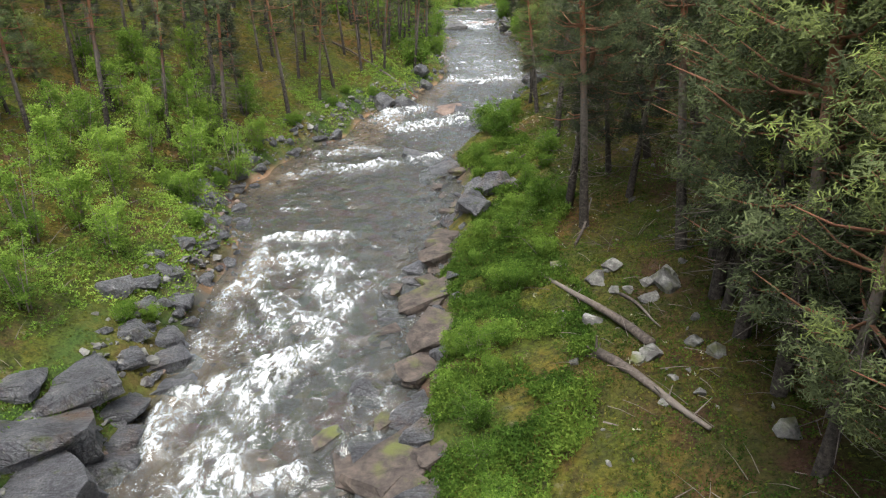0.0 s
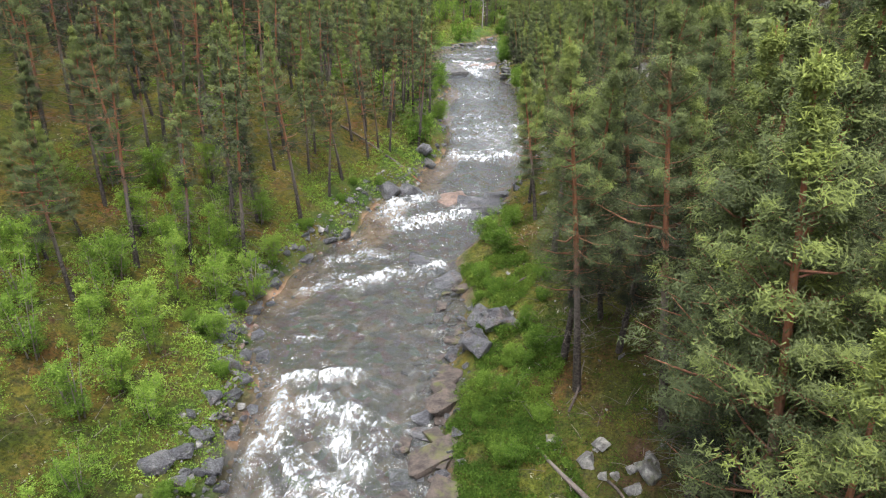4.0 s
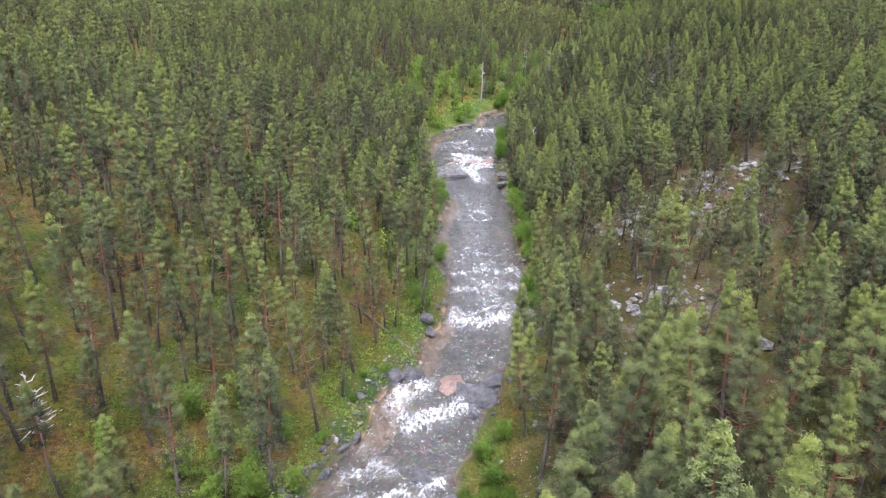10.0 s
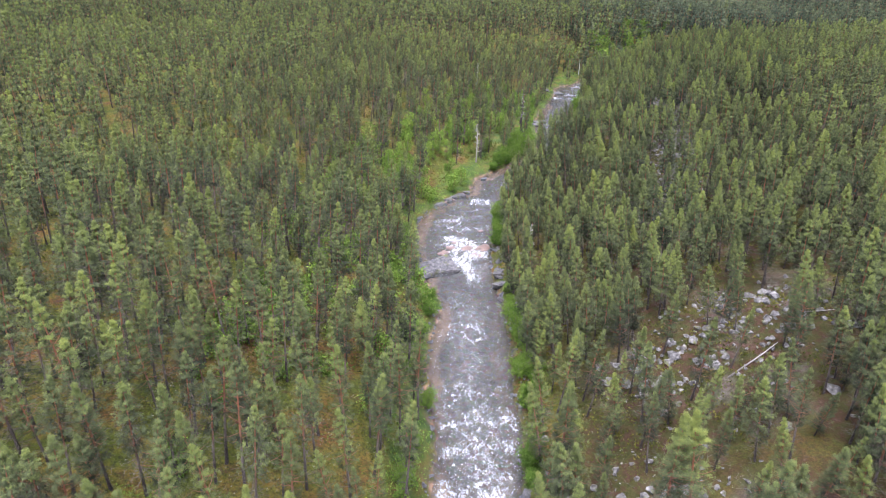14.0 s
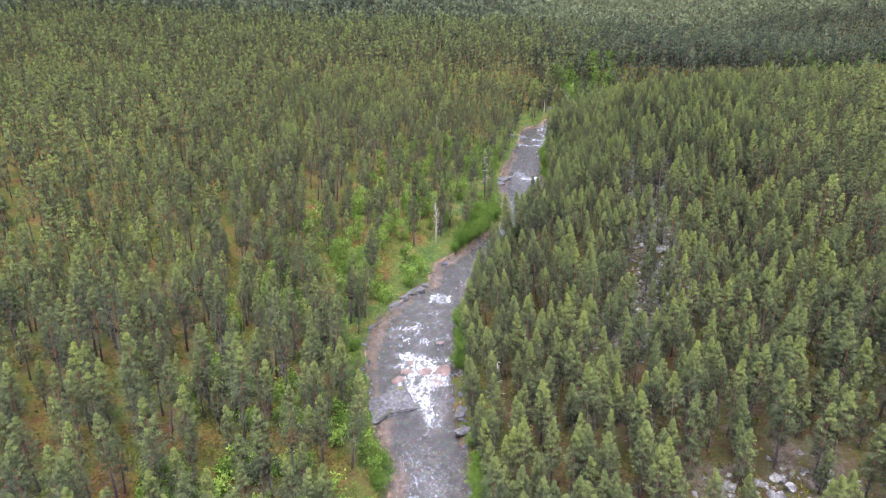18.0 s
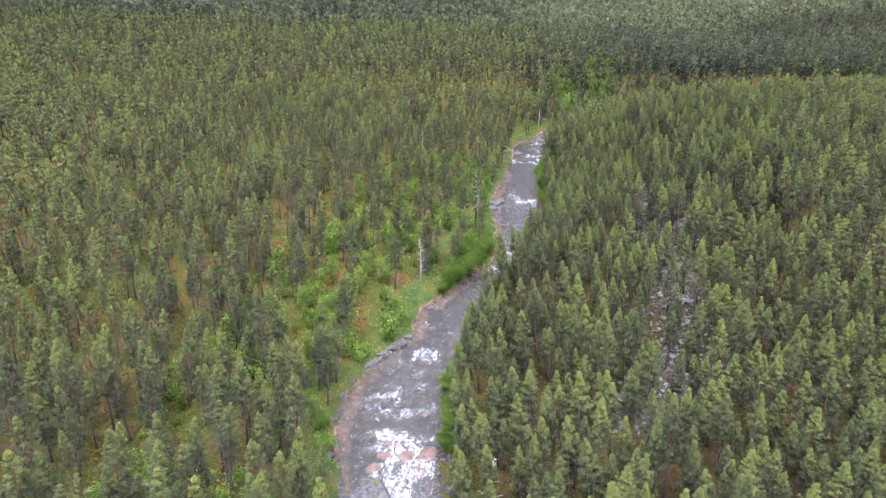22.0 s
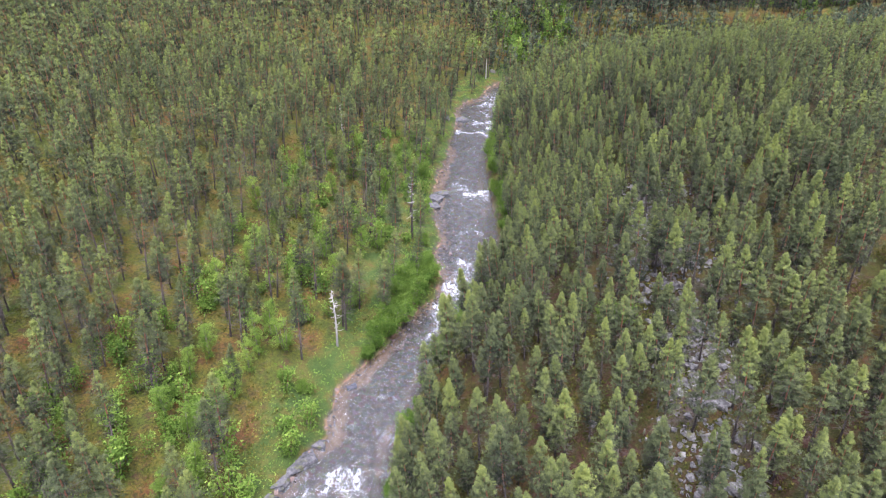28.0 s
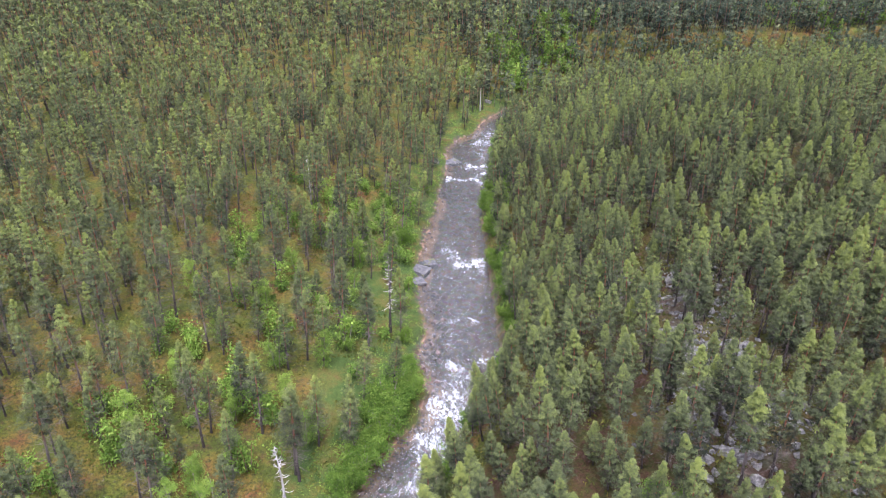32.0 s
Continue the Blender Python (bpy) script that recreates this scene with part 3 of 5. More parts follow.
def pine(seed, height, start=0.4, width=1.5, limbs=68, tufts=13, leaves=26, length=0.125, broad=0.02, sides=7, dead=34, lean=0.02, twigs=True, peak=0.22, wisps=0, ragged=0.55):
    """A pine of that height: (wood, foliage). start: where the crown begins; width: its radius; peak: how far up the crown is widest."""
    rs = np.random.RandomState(seed)
    zs = np.linspace(0, 1, 7 if sides > 3 else 3)
    bend = rs.normal(0, lean, 2)
    sway = rs.uniform(-0.012, 0.012, 2)
    line = lambda f: np.stack([height * (bend[0] * f + sway[0] * np.sin(5 * f)), height * (bend[1] * f + sway[1] * np.sin(4 * f)), height * f], -1)
    spine = line(zs)
    spine[0, 2] = -0.3
    r0 = 0.0098 * height + 0.01
    radii = r0 * (1 - zs) ** 0.8 + 0.012
    radii[0] *= 1.25
    wood, green = [tube(spine, radii, sides, zs)], []
    # limbs in loose whorls, shorter towards a pointed top
    whorls = max(3, limbs // 5)
    level = (np.arange(limbs) * whorls // limbs + rs.normal(0.5, 0.16, limbs)) / whorls
    u = np.clip(level, 0.0, 0.985) ** 0.92
    f = start + (0.99 - start) * u
    shape = np.where(u < peak, 0.62 + 0.38 * u / peak, (1 - (u - peak) / (1 - peak)) ** 0.8)
    sector = 1 + 0.22 * np.sin(np.arange(limbs) * 2.4 * 1.0 + rs.uniform(0, 6.3)) * (rs.uniform(0, 1, limbs) < 0.6)
    reach = width * np.clip(shape, 0.08, 1) * rs.uniform(ragged, 1.12, limbs) * sector
    turn = np.arange(limbs) * 2.4 + rs.uniform(-0.5, 0.5, limbs)
    tilt = np.interp(u, [0, 0.45, 1], [-0.12, 0.25, 0.95]) + rs.normal(0, 0.13, limbs)
    out = np.stack([np.cos(turn) * np.cos(tilt), np.sin(turn) * np.cos(tilt), np.sin(tilt)], -1)
    root = line(f)
    if twigs:
        for a, d, r, g in zip(root, out, reach, f):
            w = 0.012 + 0.016 * r
            mid = a + d * r * 0.5 + np.array([0, 0, -0.05 * r])
            wood.append(tube([a, mid, a + d * r * 0.95 + np.array([0, 0, 0.06 * r])], [w, w * 0.7, 0.006], 3, 0.48))
        for k in range(dead):
            g = rs.uniform(0.12, start + 0.2)
            a, t = line(np.array([g]))[0], rs.uniform(0, 6.3)
            r = rs.uniform(0.35, 1.0) * width * 0.85
            d = np.array([np.cos(t), np.sin(t), rs.uniform(-0.4, 0.15)])
            tip = a + d * r + [0, 0, rs.uniform(-0.1, 0.12)]
            wood.append(tube([a, a + d * r * 0.5, tip], [0.016, 0.011, 0.004], 3, 0.25))
            side_way = np.array([-d[1], d[0], 0.1]) * rs.choice((-1, 1))
            wood.append(tube([a + d * r * 0.55, a + d * r * 0.8 + side_way * r * 0.25], [0.009, 0.003], 3, 0.28))
    if wisps:
        g, t = rs.uniform(0.12, start + 0.3, wisps), rs.uniform(0, 6.3, wisps)
        d = np.stack([np.cos(t), np.sin(t), rs.uniform(-0.35, 0.15, wisps)], -1)
        wood.append(blades(rs, line(g) + d * width * 0.36, d, 0.85 * width, 0.035, np.full(wisps, 0.28), 0.16))
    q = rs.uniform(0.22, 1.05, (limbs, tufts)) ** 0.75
    side = np.stack([-np.sin(turn), np.cos(turn), 0 * turn], -1)
    c = root[:, None] + out[:, None] * (reach[:, None] * q)[..., None]
    c = c + side[:, None] * (rs.normal(0, 0.27, (limbs, tufts)) * reach[:, None] * (1.15 - 0.55 * q))[..., None]
    c[..., 2] += rs.normal(0.05, 0.08, (limbs, tufts)) * reach[:, None] + 0.10 * reach[:, None] * q**2
    lift = np.broadcast_to(0.8 * out[:, None] + [0, 0, 0.5], c.shape)
    face = np.broadcast_to(out[:, None] * [0.75, 0.75, 0.3] + [0, 0, 0.8], c.shape)
    # Crown shade put into the tone: dark low and inside, bright towards the top.
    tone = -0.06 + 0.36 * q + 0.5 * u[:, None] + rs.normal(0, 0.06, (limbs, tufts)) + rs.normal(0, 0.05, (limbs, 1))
    c2 = np.repeat(c.reshape(-1, 3), leaves, 0)
    c2 = c2 + rs.normal(0, max(0.075, length * 0.3), c2.shape)
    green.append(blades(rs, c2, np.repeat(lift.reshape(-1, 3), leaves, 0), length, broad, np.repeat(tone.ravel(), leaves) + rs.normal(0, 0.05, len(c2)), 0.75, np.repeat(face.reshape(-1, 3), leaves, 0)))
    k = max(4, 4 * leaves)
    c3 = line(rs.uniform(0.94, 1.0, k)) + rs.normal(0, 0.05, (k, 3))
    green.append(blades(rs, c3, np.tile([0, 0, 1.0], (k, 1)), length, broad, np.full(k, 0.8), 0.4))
    return join(wood), join(green)


def leafy(seed, height, width, stems=3, limbs=20, tufts=9, leaves=7, size=0.13, start=0.2):
    """A birch sapling or willow bush: thin stems and a loose crown of leaves."""
    rs = np.random.RandomState(seed)
    wood, green = [], []
    for s in range(stems):
        a = rs.uniform(0, 6.3)
        foot = np.array([np.cos(a), np.sin(a), 0]) * 0.12 * width * (stems > 1)
        lean = np.array([np.cos(a), np.sin(a)]) * (0.28 * width if stems > 1 else 0.08 * width)
        h = height * rs.uniform(0.75, 1.0)
        line = lambda f: foot + np.stack([lean[0] * f**1.3, lean[1] * f**1.3, h * f], -1)
        zs = np.linspace(0, 1, 5)
        wood.append(tube(line(zs) - [0, 0, 0.1], 0.011 * h * (1 - zs) + 0.006, 5, 0.2 + 0.6 * zs))
        m = max(4, limbs // stems)
        f = rs.uniform(start, 0.97, m)
        u = (f - start) / (1 - start)
        reach = width * (0.35 + 0.65 * np.sin(np.pi * np.clip(u * 0.85 + 0.12, 0, 1))) * rs.uniform(0.5, 1.1, m) * (0.75 if stems > 1 else 1)
        turn, tilt = rs.uniform(0, 6.3, m), rs.uniform(0.1, 0.8, m)
        out = np.stack([np.cos(turn) * np.cos(tilt), np.sin(turn) * np.cos(tilt), np.sin(tilt)], -1)
        root = line(f)
        for b, d, r in zip(root, out, reach):
            wood.append(tube([b, b + d * r * 0.9], [0.012, 0.004], 3, 0.4))
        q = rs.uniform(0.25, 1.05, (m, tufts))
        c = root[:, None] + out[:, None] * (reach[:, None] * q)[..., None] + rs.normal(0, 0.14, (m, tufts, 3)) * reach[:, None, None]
        # Leaves get lighter outwards along the limb and up the stem.
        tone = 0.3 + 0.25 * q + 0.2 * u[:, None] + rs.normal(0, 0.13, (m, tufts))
        c2 = np.repeat(c.reshape(-1, 3), leaves, 0) + rs.normal(0, size * 0.9, (m * tufts * leaves, 3))
        up = np.tile([0, 0, 0.2], (len(c2), 1))
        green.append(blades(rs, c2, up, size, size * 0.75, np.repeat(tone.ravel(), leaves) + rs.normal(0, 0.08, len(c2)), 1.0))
    return join(wood), join(green)


def snag(seed, height, limbs=34, reach=1.0):
    """A dead, barkless pine with bare limbs."""
    rs = np.random.RandomState(seed)
    zs = np.linspace(0, 1, 8)
    spine = np.stack([0.15 * np.sin(3 * zs), 0.1 * np.sin(4 * zs + 1), height * zs], -1)
    wood = [tube(spine - [[0, 0, 0.3]], 0.0165 * height * (1 - zs) + 0.02, 7, 0.3 + 0.5 * zs)]
    limbs_made = []
    for k in range(limbs):
        f, t = rs.uniform(0.25, 0.97), rs.uniform(0, 6.3)
        a = np.array([np.interp(f, zs, spine[:, i]) for i in range(3)])
        r = 1.35 * reach * rs.uniform(0.4, 1.1) * (1.25 - f)
        d = np.array([np.cos(t), np.sin(t), rs.uniform(-0.3, 0.3)])
        limb = tube([a, a + d * r * 0.5 + [0, 0, -0.05], a + d * r + [0, 0, rs.uniform(-0.1, 0.25)]], [0.05, 0.036, 0.014], 4, 0.7)
        twig = None
        if r > 0.5:
            b = a + d * r * 0.6
            twig = tube([b, b + np.array([np.cos(t + 0.9), np.sin(t + 0.9), 0.1]) * r * 0.4], [0.02, 0.007], 3, 0.8)
        limbs_made.append((limb, twig))
    return join(wood), limbs_made


def slope_at(x, y):
    return float(ground_z(x, y))


def tree_kind(name, wood, green, bark, leaf, trunk="trunk", crown="crown"):
    wood_me = mesh_from(name + "_" + trunk, wood[0], wood[1], [bark], tones=wood[2], shade=True)
    crown_me = mesh_from(name + "_" + crown, green[0], green[1], [leaf], tones=green[2])
    return wood_me, crown_me


def plant(name, kind, x, y, scale, turn, label, category, group="", sink=0.05, tilt=(0, 0), names=("trunk", "crown")):
    m = Matrix.Translation((x, y, slope_at(x, y) - sink)) @ Euler((tilt[0], tilt[1], turn)).to_matrix().to_4x4() @ Matrix.Diagonal((scale, scale, scale, 1))
    ob = empty(name, m)
    for part_name, me in zip(names, kind):
        part(part_name, me, ob)
    return tagged(ob, label, category, group)


rnd = random.Random(11)
PINE_FORMS = [(10.5, 0.34, 1.5), (11.5, 0.42, 1.5), (9.5, 0.28, 1.4), (12.0, 0.45, 1.5), (10.8, 0.26, 1.55), (11.2, 0.52, 1.35), (8.5, 0.22, 1.25), (12.5, 0.38, 1.65), (9.8, 0.14, 1.7), (8.6, 0.12, 1.55), (12.2, 0.4, 1.8, 54, 11), (11.0, 0.36, 1.6, 50, 11)]
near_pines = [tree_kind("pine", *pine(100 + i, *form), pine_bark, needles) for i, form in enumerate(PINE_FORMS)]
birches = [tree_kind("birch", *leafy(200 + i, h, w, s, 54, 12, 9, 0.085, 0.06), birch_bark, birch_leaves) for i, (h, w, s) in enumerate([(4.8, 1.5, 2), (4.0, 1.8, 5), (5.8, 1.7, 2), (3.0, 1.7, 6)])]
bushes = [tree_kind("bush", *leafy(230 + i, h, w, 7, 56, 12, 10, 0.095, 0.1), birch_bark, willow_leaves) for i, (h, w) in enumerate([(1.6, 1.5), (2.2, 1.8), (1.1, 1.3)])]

taken = []


def free(x, y, gap):
    return all((x - a) ** 2 + (y - b) ** 2 > gap * gap for a, b in taken)


def off_river(x, y):
    """How far outside the water a place lies; minus within it."""
    return max(float(bank_left(y)) - x, x - float(bank_right(y)))


def put_pine(x, y, which, scale=1.0, tilt=(0, 0), label="slender Scots pine with orange upper bark and olive crown"):
    taken.append((x, y))
    return plant("pine_tree", near_pines[which], x, y, scale, rnd.uniform(0, 6.3), label, "tree", "pines by the river", tilt=tilt)


# pines that stand out: on the slope with the young birches, and at the water's edge opposite
SLOPE_PINES = [(-23.1, 37.0, 3, 1.0), (-17.0, 33.4, 5, 0.95), (-18.7, 42.7, 5, 0.9), (-17.5, 42.1, 3, 0.9), (-17.0, 45.0, 1, 0.9), (-16.9, 46.4, 5, 0.95), (-15.1, 49.0, 1, 0.85), (-8.4, 44.4, 5, 0.7), (-7.7, 52.4, 5, 0.72), (-6.2, 50.4, 5, 0.7), (-5.6, 52.8, 3, 0.68), (-4.8, 54.1, 5, 0.66), (-25.7, 36.4, 0, 0.9), (-12.2, 44.8, 5, 0.7), (-9.6, 40.3, 5, 0.95), (-19.2, 31.9, 6, 0.75), (-18.8, 28.1, 6, 0.7), (-23.1, 45.2, 7, 0.9), (-25.4, 41.0, 3, 0.95), (-12.8, 57.8, 4, 0.85)]
SHORE_PINES = [(4.9, 24.2, 4, 0.98), (5.1, 22.1, 7, 0.92), (7.7, 19.4, 7, 0.98), (9.6, 9.4, 8, 0.9), (8.8, 27.3, 0, 1.0), (9.6, 24.6, 1, 0.98), (9.4, 21.4, 3, 0.85), (7.6, 15.4, 6, 0.95), (12.4, 19.7, 4, 0.95), (10.9, 15.4, 0, 0.95), (14.1, 30.8, 7, 0.95), (18.0, 48.0, 0, 0.95), (19.4, 72.4, 4, 0.9), (33.2, 65.1, 1, 0.9), (24.2, 64.6, 2, 0.95), (19.2, 44.3, 7, 0.9), (11.1, 43.1, 4, 0.9), (16.3, 48.6, 1, 0.9), (11.4, 76.8, 0, 0.95), (12.4, 11.2, 8, 1.0), (14.6, 15.0, 9, 1.1), (12.6, 25.0, 4, 0.95), (15.6, 23.0, 2, 1.0), (10.8, 33.0, 3, 0.95), (6.9, 9.3, 9, 0.85), (8.3, 8.2, 8, 0.95), (7.4, 7.2, 9, 0.8), (11.0, 9.6, 9, 1.1), (10.2, 7.0, 8, 1.0), (7.9, 10.7, 8, 0.9), (8.3, 13.0, 9, 0.9), (9.5, 12.2, 8, 0.95), (9.3, 14.9, 8, 0.95), (10.4, 16.4, 9, 1.0), (11.6, 14.6, 9, 1.0), (13.2, 18.4, 8, 1.0), (8.2, 16.6, 9, 0.9), (14.2, 20.8, 9, 1.1), (10.9, 18.9, 8, 0.95), (7.4, 11.9, 9, 1.15), (7.5, 14.2, 8, 1.1), (7.6, 16.2, 9, 1.15), (9.2, 11.0, 8, 1.15), (8.3, 18.2, 9, 1.1), (7.0, 26.6, 8, 0.85), (11.0, 28.0, 9, 1.1), (6.6, 31.0, 8, 0.8)]
for x, y, which, scale in SLOPE_PINES + SHORE_PINES:
    which = {5: 10, 3: 11, 1: 10}.get(which, which) if x < 0 else which
    tall = which in (8, 9) and y < 21
    put_pine(x, y, which, (1.45 if tall else 1.2) * scale if x > 3 and y < 50 else scale, (rnd.gauss(0, 0.015), 0.08 if x < 0 else -0.03 if tall else -0.14))
put_pine(-13.5, 42.8, 10, 0.8, (0.0, 0.2), "leaning Scots pine with a bowed dark trunk")


def density(x, y):
    """How thickly the wood stands, 0 to 1."""
    d = off_river(x, y)
    if d < 1.6:
        return 0.0
    thin = 0.55 if x < 0 and y < 43 else 1.0
    if x < 14 and math.hypot((x + 1) / 1.2, y - 141) < 9:
        thin = 0.06
    for a, b, r in SCREES:
        if math.hypot(x - a, y - b) < r * 1.15:
            thin = min(thin, 0.1)
    return thin * min(1.0, 0.35 + d / 8)


count, tries = len(taken), 0
while count < 330 and tries < 30000:
    tries += 1
    # y below 0 adds unseen pines behind the camera that block sky light.
    x, y = rnd.uniform(-34, 36), rnd.uniform(-14, 74)
    if (x < -7 and x > -16 and y < 36) or (0 < x < 5.5 and y < 47) or (x < 7 and y < 22) or abs(x) < 9 and y < 10 or x < -7 and x > -20 and y < 12:
        continue
    if rnd.random() < density(x, y) and off_river(x, y) < 27 and free(x, y, 2.7 if x < 0 else 2.2 if y < 36 else 2.7):
        put_pine(x, y, rnd.choice((5, 10, 11, 1, 10, 11, 0, 2)) if x < 0 else rnd.choice((0, 2, 4, 4, 6, 7, 8, 9, 1)), rnd.uniform(0.95, 1.3) if x > 3 and y < 38 else rnd.uniform(0.58, 0.85) if x > 12 else rnd.uniform(0.72, 1.05), (rnd.gauss(0, 0.02), (0.08 if x < 0 else -0.13) + rnd.gauss(0, 0.03)))
        count += 1


# ---- the woods beyond: thousands of trees, joined ----
def stand(name, spots, meshes, label):
    """A stretch of wood: its pines as meshes of their own under one base."""
    base = empty(name, Matrix.Translation((float(spots[:, 0].mean()), float(spots[:, 1].mean()), slope_at(spots[:, 0].mean(), spots[:, 1].mean()))))
    back = base.matrix_world.inverted()
    for x, y, s, a, k in spots:
        near = min(1.0, max(0.0, 1.5 - abs(x - float(bank_left(y))) / 60))
        lean = (0.06 if x < bank_left(y) else -0.07) * near + rnd.gauss(0, 0.03)
        tree = new("pine_tree", meshes[int(k)])
        tree.parent = base
        tree.matrix_local = back @ Matrix.Translation((x, y, slope_at(x, y))) @ Euler((rnd.gauss(0, 0.025), lean, 0)).to_matrix().to_4x4() @ Euler((0, 0, a)).to_matrix().to_4x4() @ Matrix.Diagonal((s * rnd.uniform(0.88, 1.12), s * rnd.uniform(0.88, 1.12), s, 1))
    return tagged(base, label, "trees", kind="stuff")


def woods(name, spots, kinds, label, leaf=needles):
    """All the trees of a stretch in one mesh. spots: x, y, scale, turn, kind."""
    V, F, T, M, at = [], [], [], [], 0
    spots = np.array(spots)
    ground_at = ground_z(spots[:, 0], spots[:, 1])
    for k, (wood, green) in enumerate(kinds):
        mine = spots[:, 4] == k
        if not mine.any():
            continue
        v = np.concatenate([wood[0], green[0]])
        f = np.concatenate([wood[1], green[1] + len(wood[0])])
        tone = np.concatenate([wood[2], green[2]])
        x, y, s, a = spots[mine, :4].T
        c, sn = np.cos(a)[:, None], np.sin(a)[:, None]
        px = x[:, None] + s[:, None] * (c * v[None, :, 0] - sn * v[None, :, 1])
        py = y[:, None] + s[:, None] * (sn * v[None, :, 0] + c * v[None, :, 1])
        pz = ground_at[mine][:, None] + s[:, None] * v[None, :, 2]
        V.append(np.stack([px, py, pz], -1).reshape(-1, 3))
        F.append((f[None] + (np.arange(len(x)) * len(v))[:, None, None] + at).reshape(-1, 3))
        lean = np.where(x < bank_left(y), 0.06, -0.07) * np.clip(1.5 - np.abs(x - bank_left(y)) / 60, 0, 1) + np.random.RandomState(k + 50).normal(0, 0.03, len(x))
        V[-1][:, 0] += (lean[:, None] * s[:, None] * v[None, :, 2]).ravel()
        own = np.random.RandomState(k).normal(0, 0.09, len(x))
        shift = np.concatenate([np.zeros(len(wood[0])), np.ones(len(green[0]))])
        T.append((tone[None] + own[:, None] * shift[None]).ravel())
        M.append(np.tile(np.concatenate([np.zeros(len(wood[1])), np.ones(len(green[1]))]), len(x)))
        at += len(x) * len(v)
    me = mesh_from(name, np.concatenate(V), np.concatenate(F), [pine_bark, leaf], np.concatenate(M), np.concatenate(T))
    return tagged(new(name, me), label, "trees", kind="stuff")


rs = np.random.RandomState(5)
WOOD_FORMS = [(10.0, 0.3, 1.65), (11.0, 0.36, 1.65), (9.2, 0.25, 1.5), (11.6, 0.4, 1.7), (10.4, 0.24, 1.75), (10.8, 0.45, 1.5), (8.0, 0.18, 1.35), (12.0, 0.34, 1.8), (9.6, 0.32, 1.35), (7.2, 0.16, 1.25)]
WEST_FORMS = [(11.0, 0.36, 1.4), (12.0, 0.42, 1.35), (10.2, 0.34, 1.3), (12.6, 0.44, 1.4), (11.4, 0.32, 1.5), (11.8, 0.48, 1.2), (9.0, 0.3, 1.15), (12.8, 0.45, 1.55), (10.6, 0.48, 1.1), (8.2, 0.3, 1.05)]
west_kinds = [pine(360 + i, h, s, w * 1.22, 60, 9, 9, 0.19, 0.056, 5, 0, twigs=False, wisps=150, ragged=0.6) for i, (h, s, w) in enumerate(WEST_FORMS)]
close_kinds = [pine(300 + i, h, s, w, 75, 10, 10, 0.19, 0.055, 5, 0, twigs=False, wisps=110, ragged=0.7) for i, (h, s, w) in enumerate(WOOD_FORMS)]
mid_kinds = [pine(320 + i, h, s, w * 1.05, 50, 7, 5, 0.28, 0.1, 3, 0, twigs=False, wisps=40, ragged=0.68) for i, (h, s, w) in enumerate(WOOD_FORMS)]
outer_kinds = [pine(340 + i, h, s, w * 1.08, 26, 4, 4, 0.48, 0.2, 3, 0, twigs=False, wisps=8) for i, (h, s, w) in enumerate(WOOD_FORMS)]
ring_kinds = [pine(380 + i, h, s, w * 1.08, 22, 3, 3, 0.65, 0.3, 3, 0, twigs=False, wisps=4) for i, (h, s, w) in enumerate(WOOD_FORMS[:6])]
far_kinds = [pine(400 + i, h, 0.2, w * 1.15, 18, 2, 1, 1.5, 0.85, 3, 0, twigs=False) for i, (h, s, w) in enumerate(WOOD_FORMS[:6])]


def sown(n, xs, ys, keep, cell, kinds, lo=0.7, hi=1.1):
    """Random places no closer than about a cell, where keep(x, y) allows."""
    x, y = rs.uniform(*xs, n), rs.uniform(*ys, n)
    ok = keep(x, y)
    x, y = x[ok], y[ok]
    _, first = np.unique(np.floor(x / cell).astype(int) * 100003 + np.floor(y / cell).astype(int), return_index=True)
    x, y = x[first], y[first]
    return np.stack([x, y, rs.uniform(lo, hi, len(x)), rs.uniform(0, 6.3, len(x)), rs.randint(0, kinds, len(x))], -1)


def clear_of(x, y):
    """Land outside the river, the meadow and the stretch of single pines."""
    d = np.maximum(bank_left(y) - x, x - bank_right(y))
    d = np.where(y > 262, 50.0, d)
    near = (y > -30) & (y < 74) & (d < 27) & (x > -34) & (x < 36)
    open_ground = (x < 14) & (np.hypot((x + 1) / 1.2, y - 141) < 9)
    airy = (y > 128) & (y < 212) & (x < 27) & (x > np.interp(y, [128, 160, 205], [-16, -18, 2]))
    keep = rs.uniform(0, 1, len(x)) < np.clip(0.35 + d / 8, 0, 1)
    for a, b, r in SCREES:
        keep &= (np.hypot(x - a, y - b) > r * (1.1 if b < 90 else 1.05)) | (rs.uniform(0, 1, len(x)) < (0.25 if b < 90 else 0.32))
    keep &= (~open_ground) | (rs.uniform(0, 1, len(x)) < 0.12)
    keep &= (~airy) | (rs.uniform(0, 1, len(x)) < 0.3)
    keep &= ~((np.abs(x - 8.5) < 4.5) & (y > 138) & (y < 153))
    behind = (y < 8) & (np.abs(x) < 14)
    return (d > 1.6) & ~near & keep & ~behind


def in_view(x, y, wide=0.85):
    return np.abs(x - 14) < 30 + wide * np.clip(y + 12, 0, None)


def close_by(x, y):
    return (np.abs(x - np.interp(y, [60, 130, 190, 230], [4, 10, 36, 46])) < 52) & (y < 200)


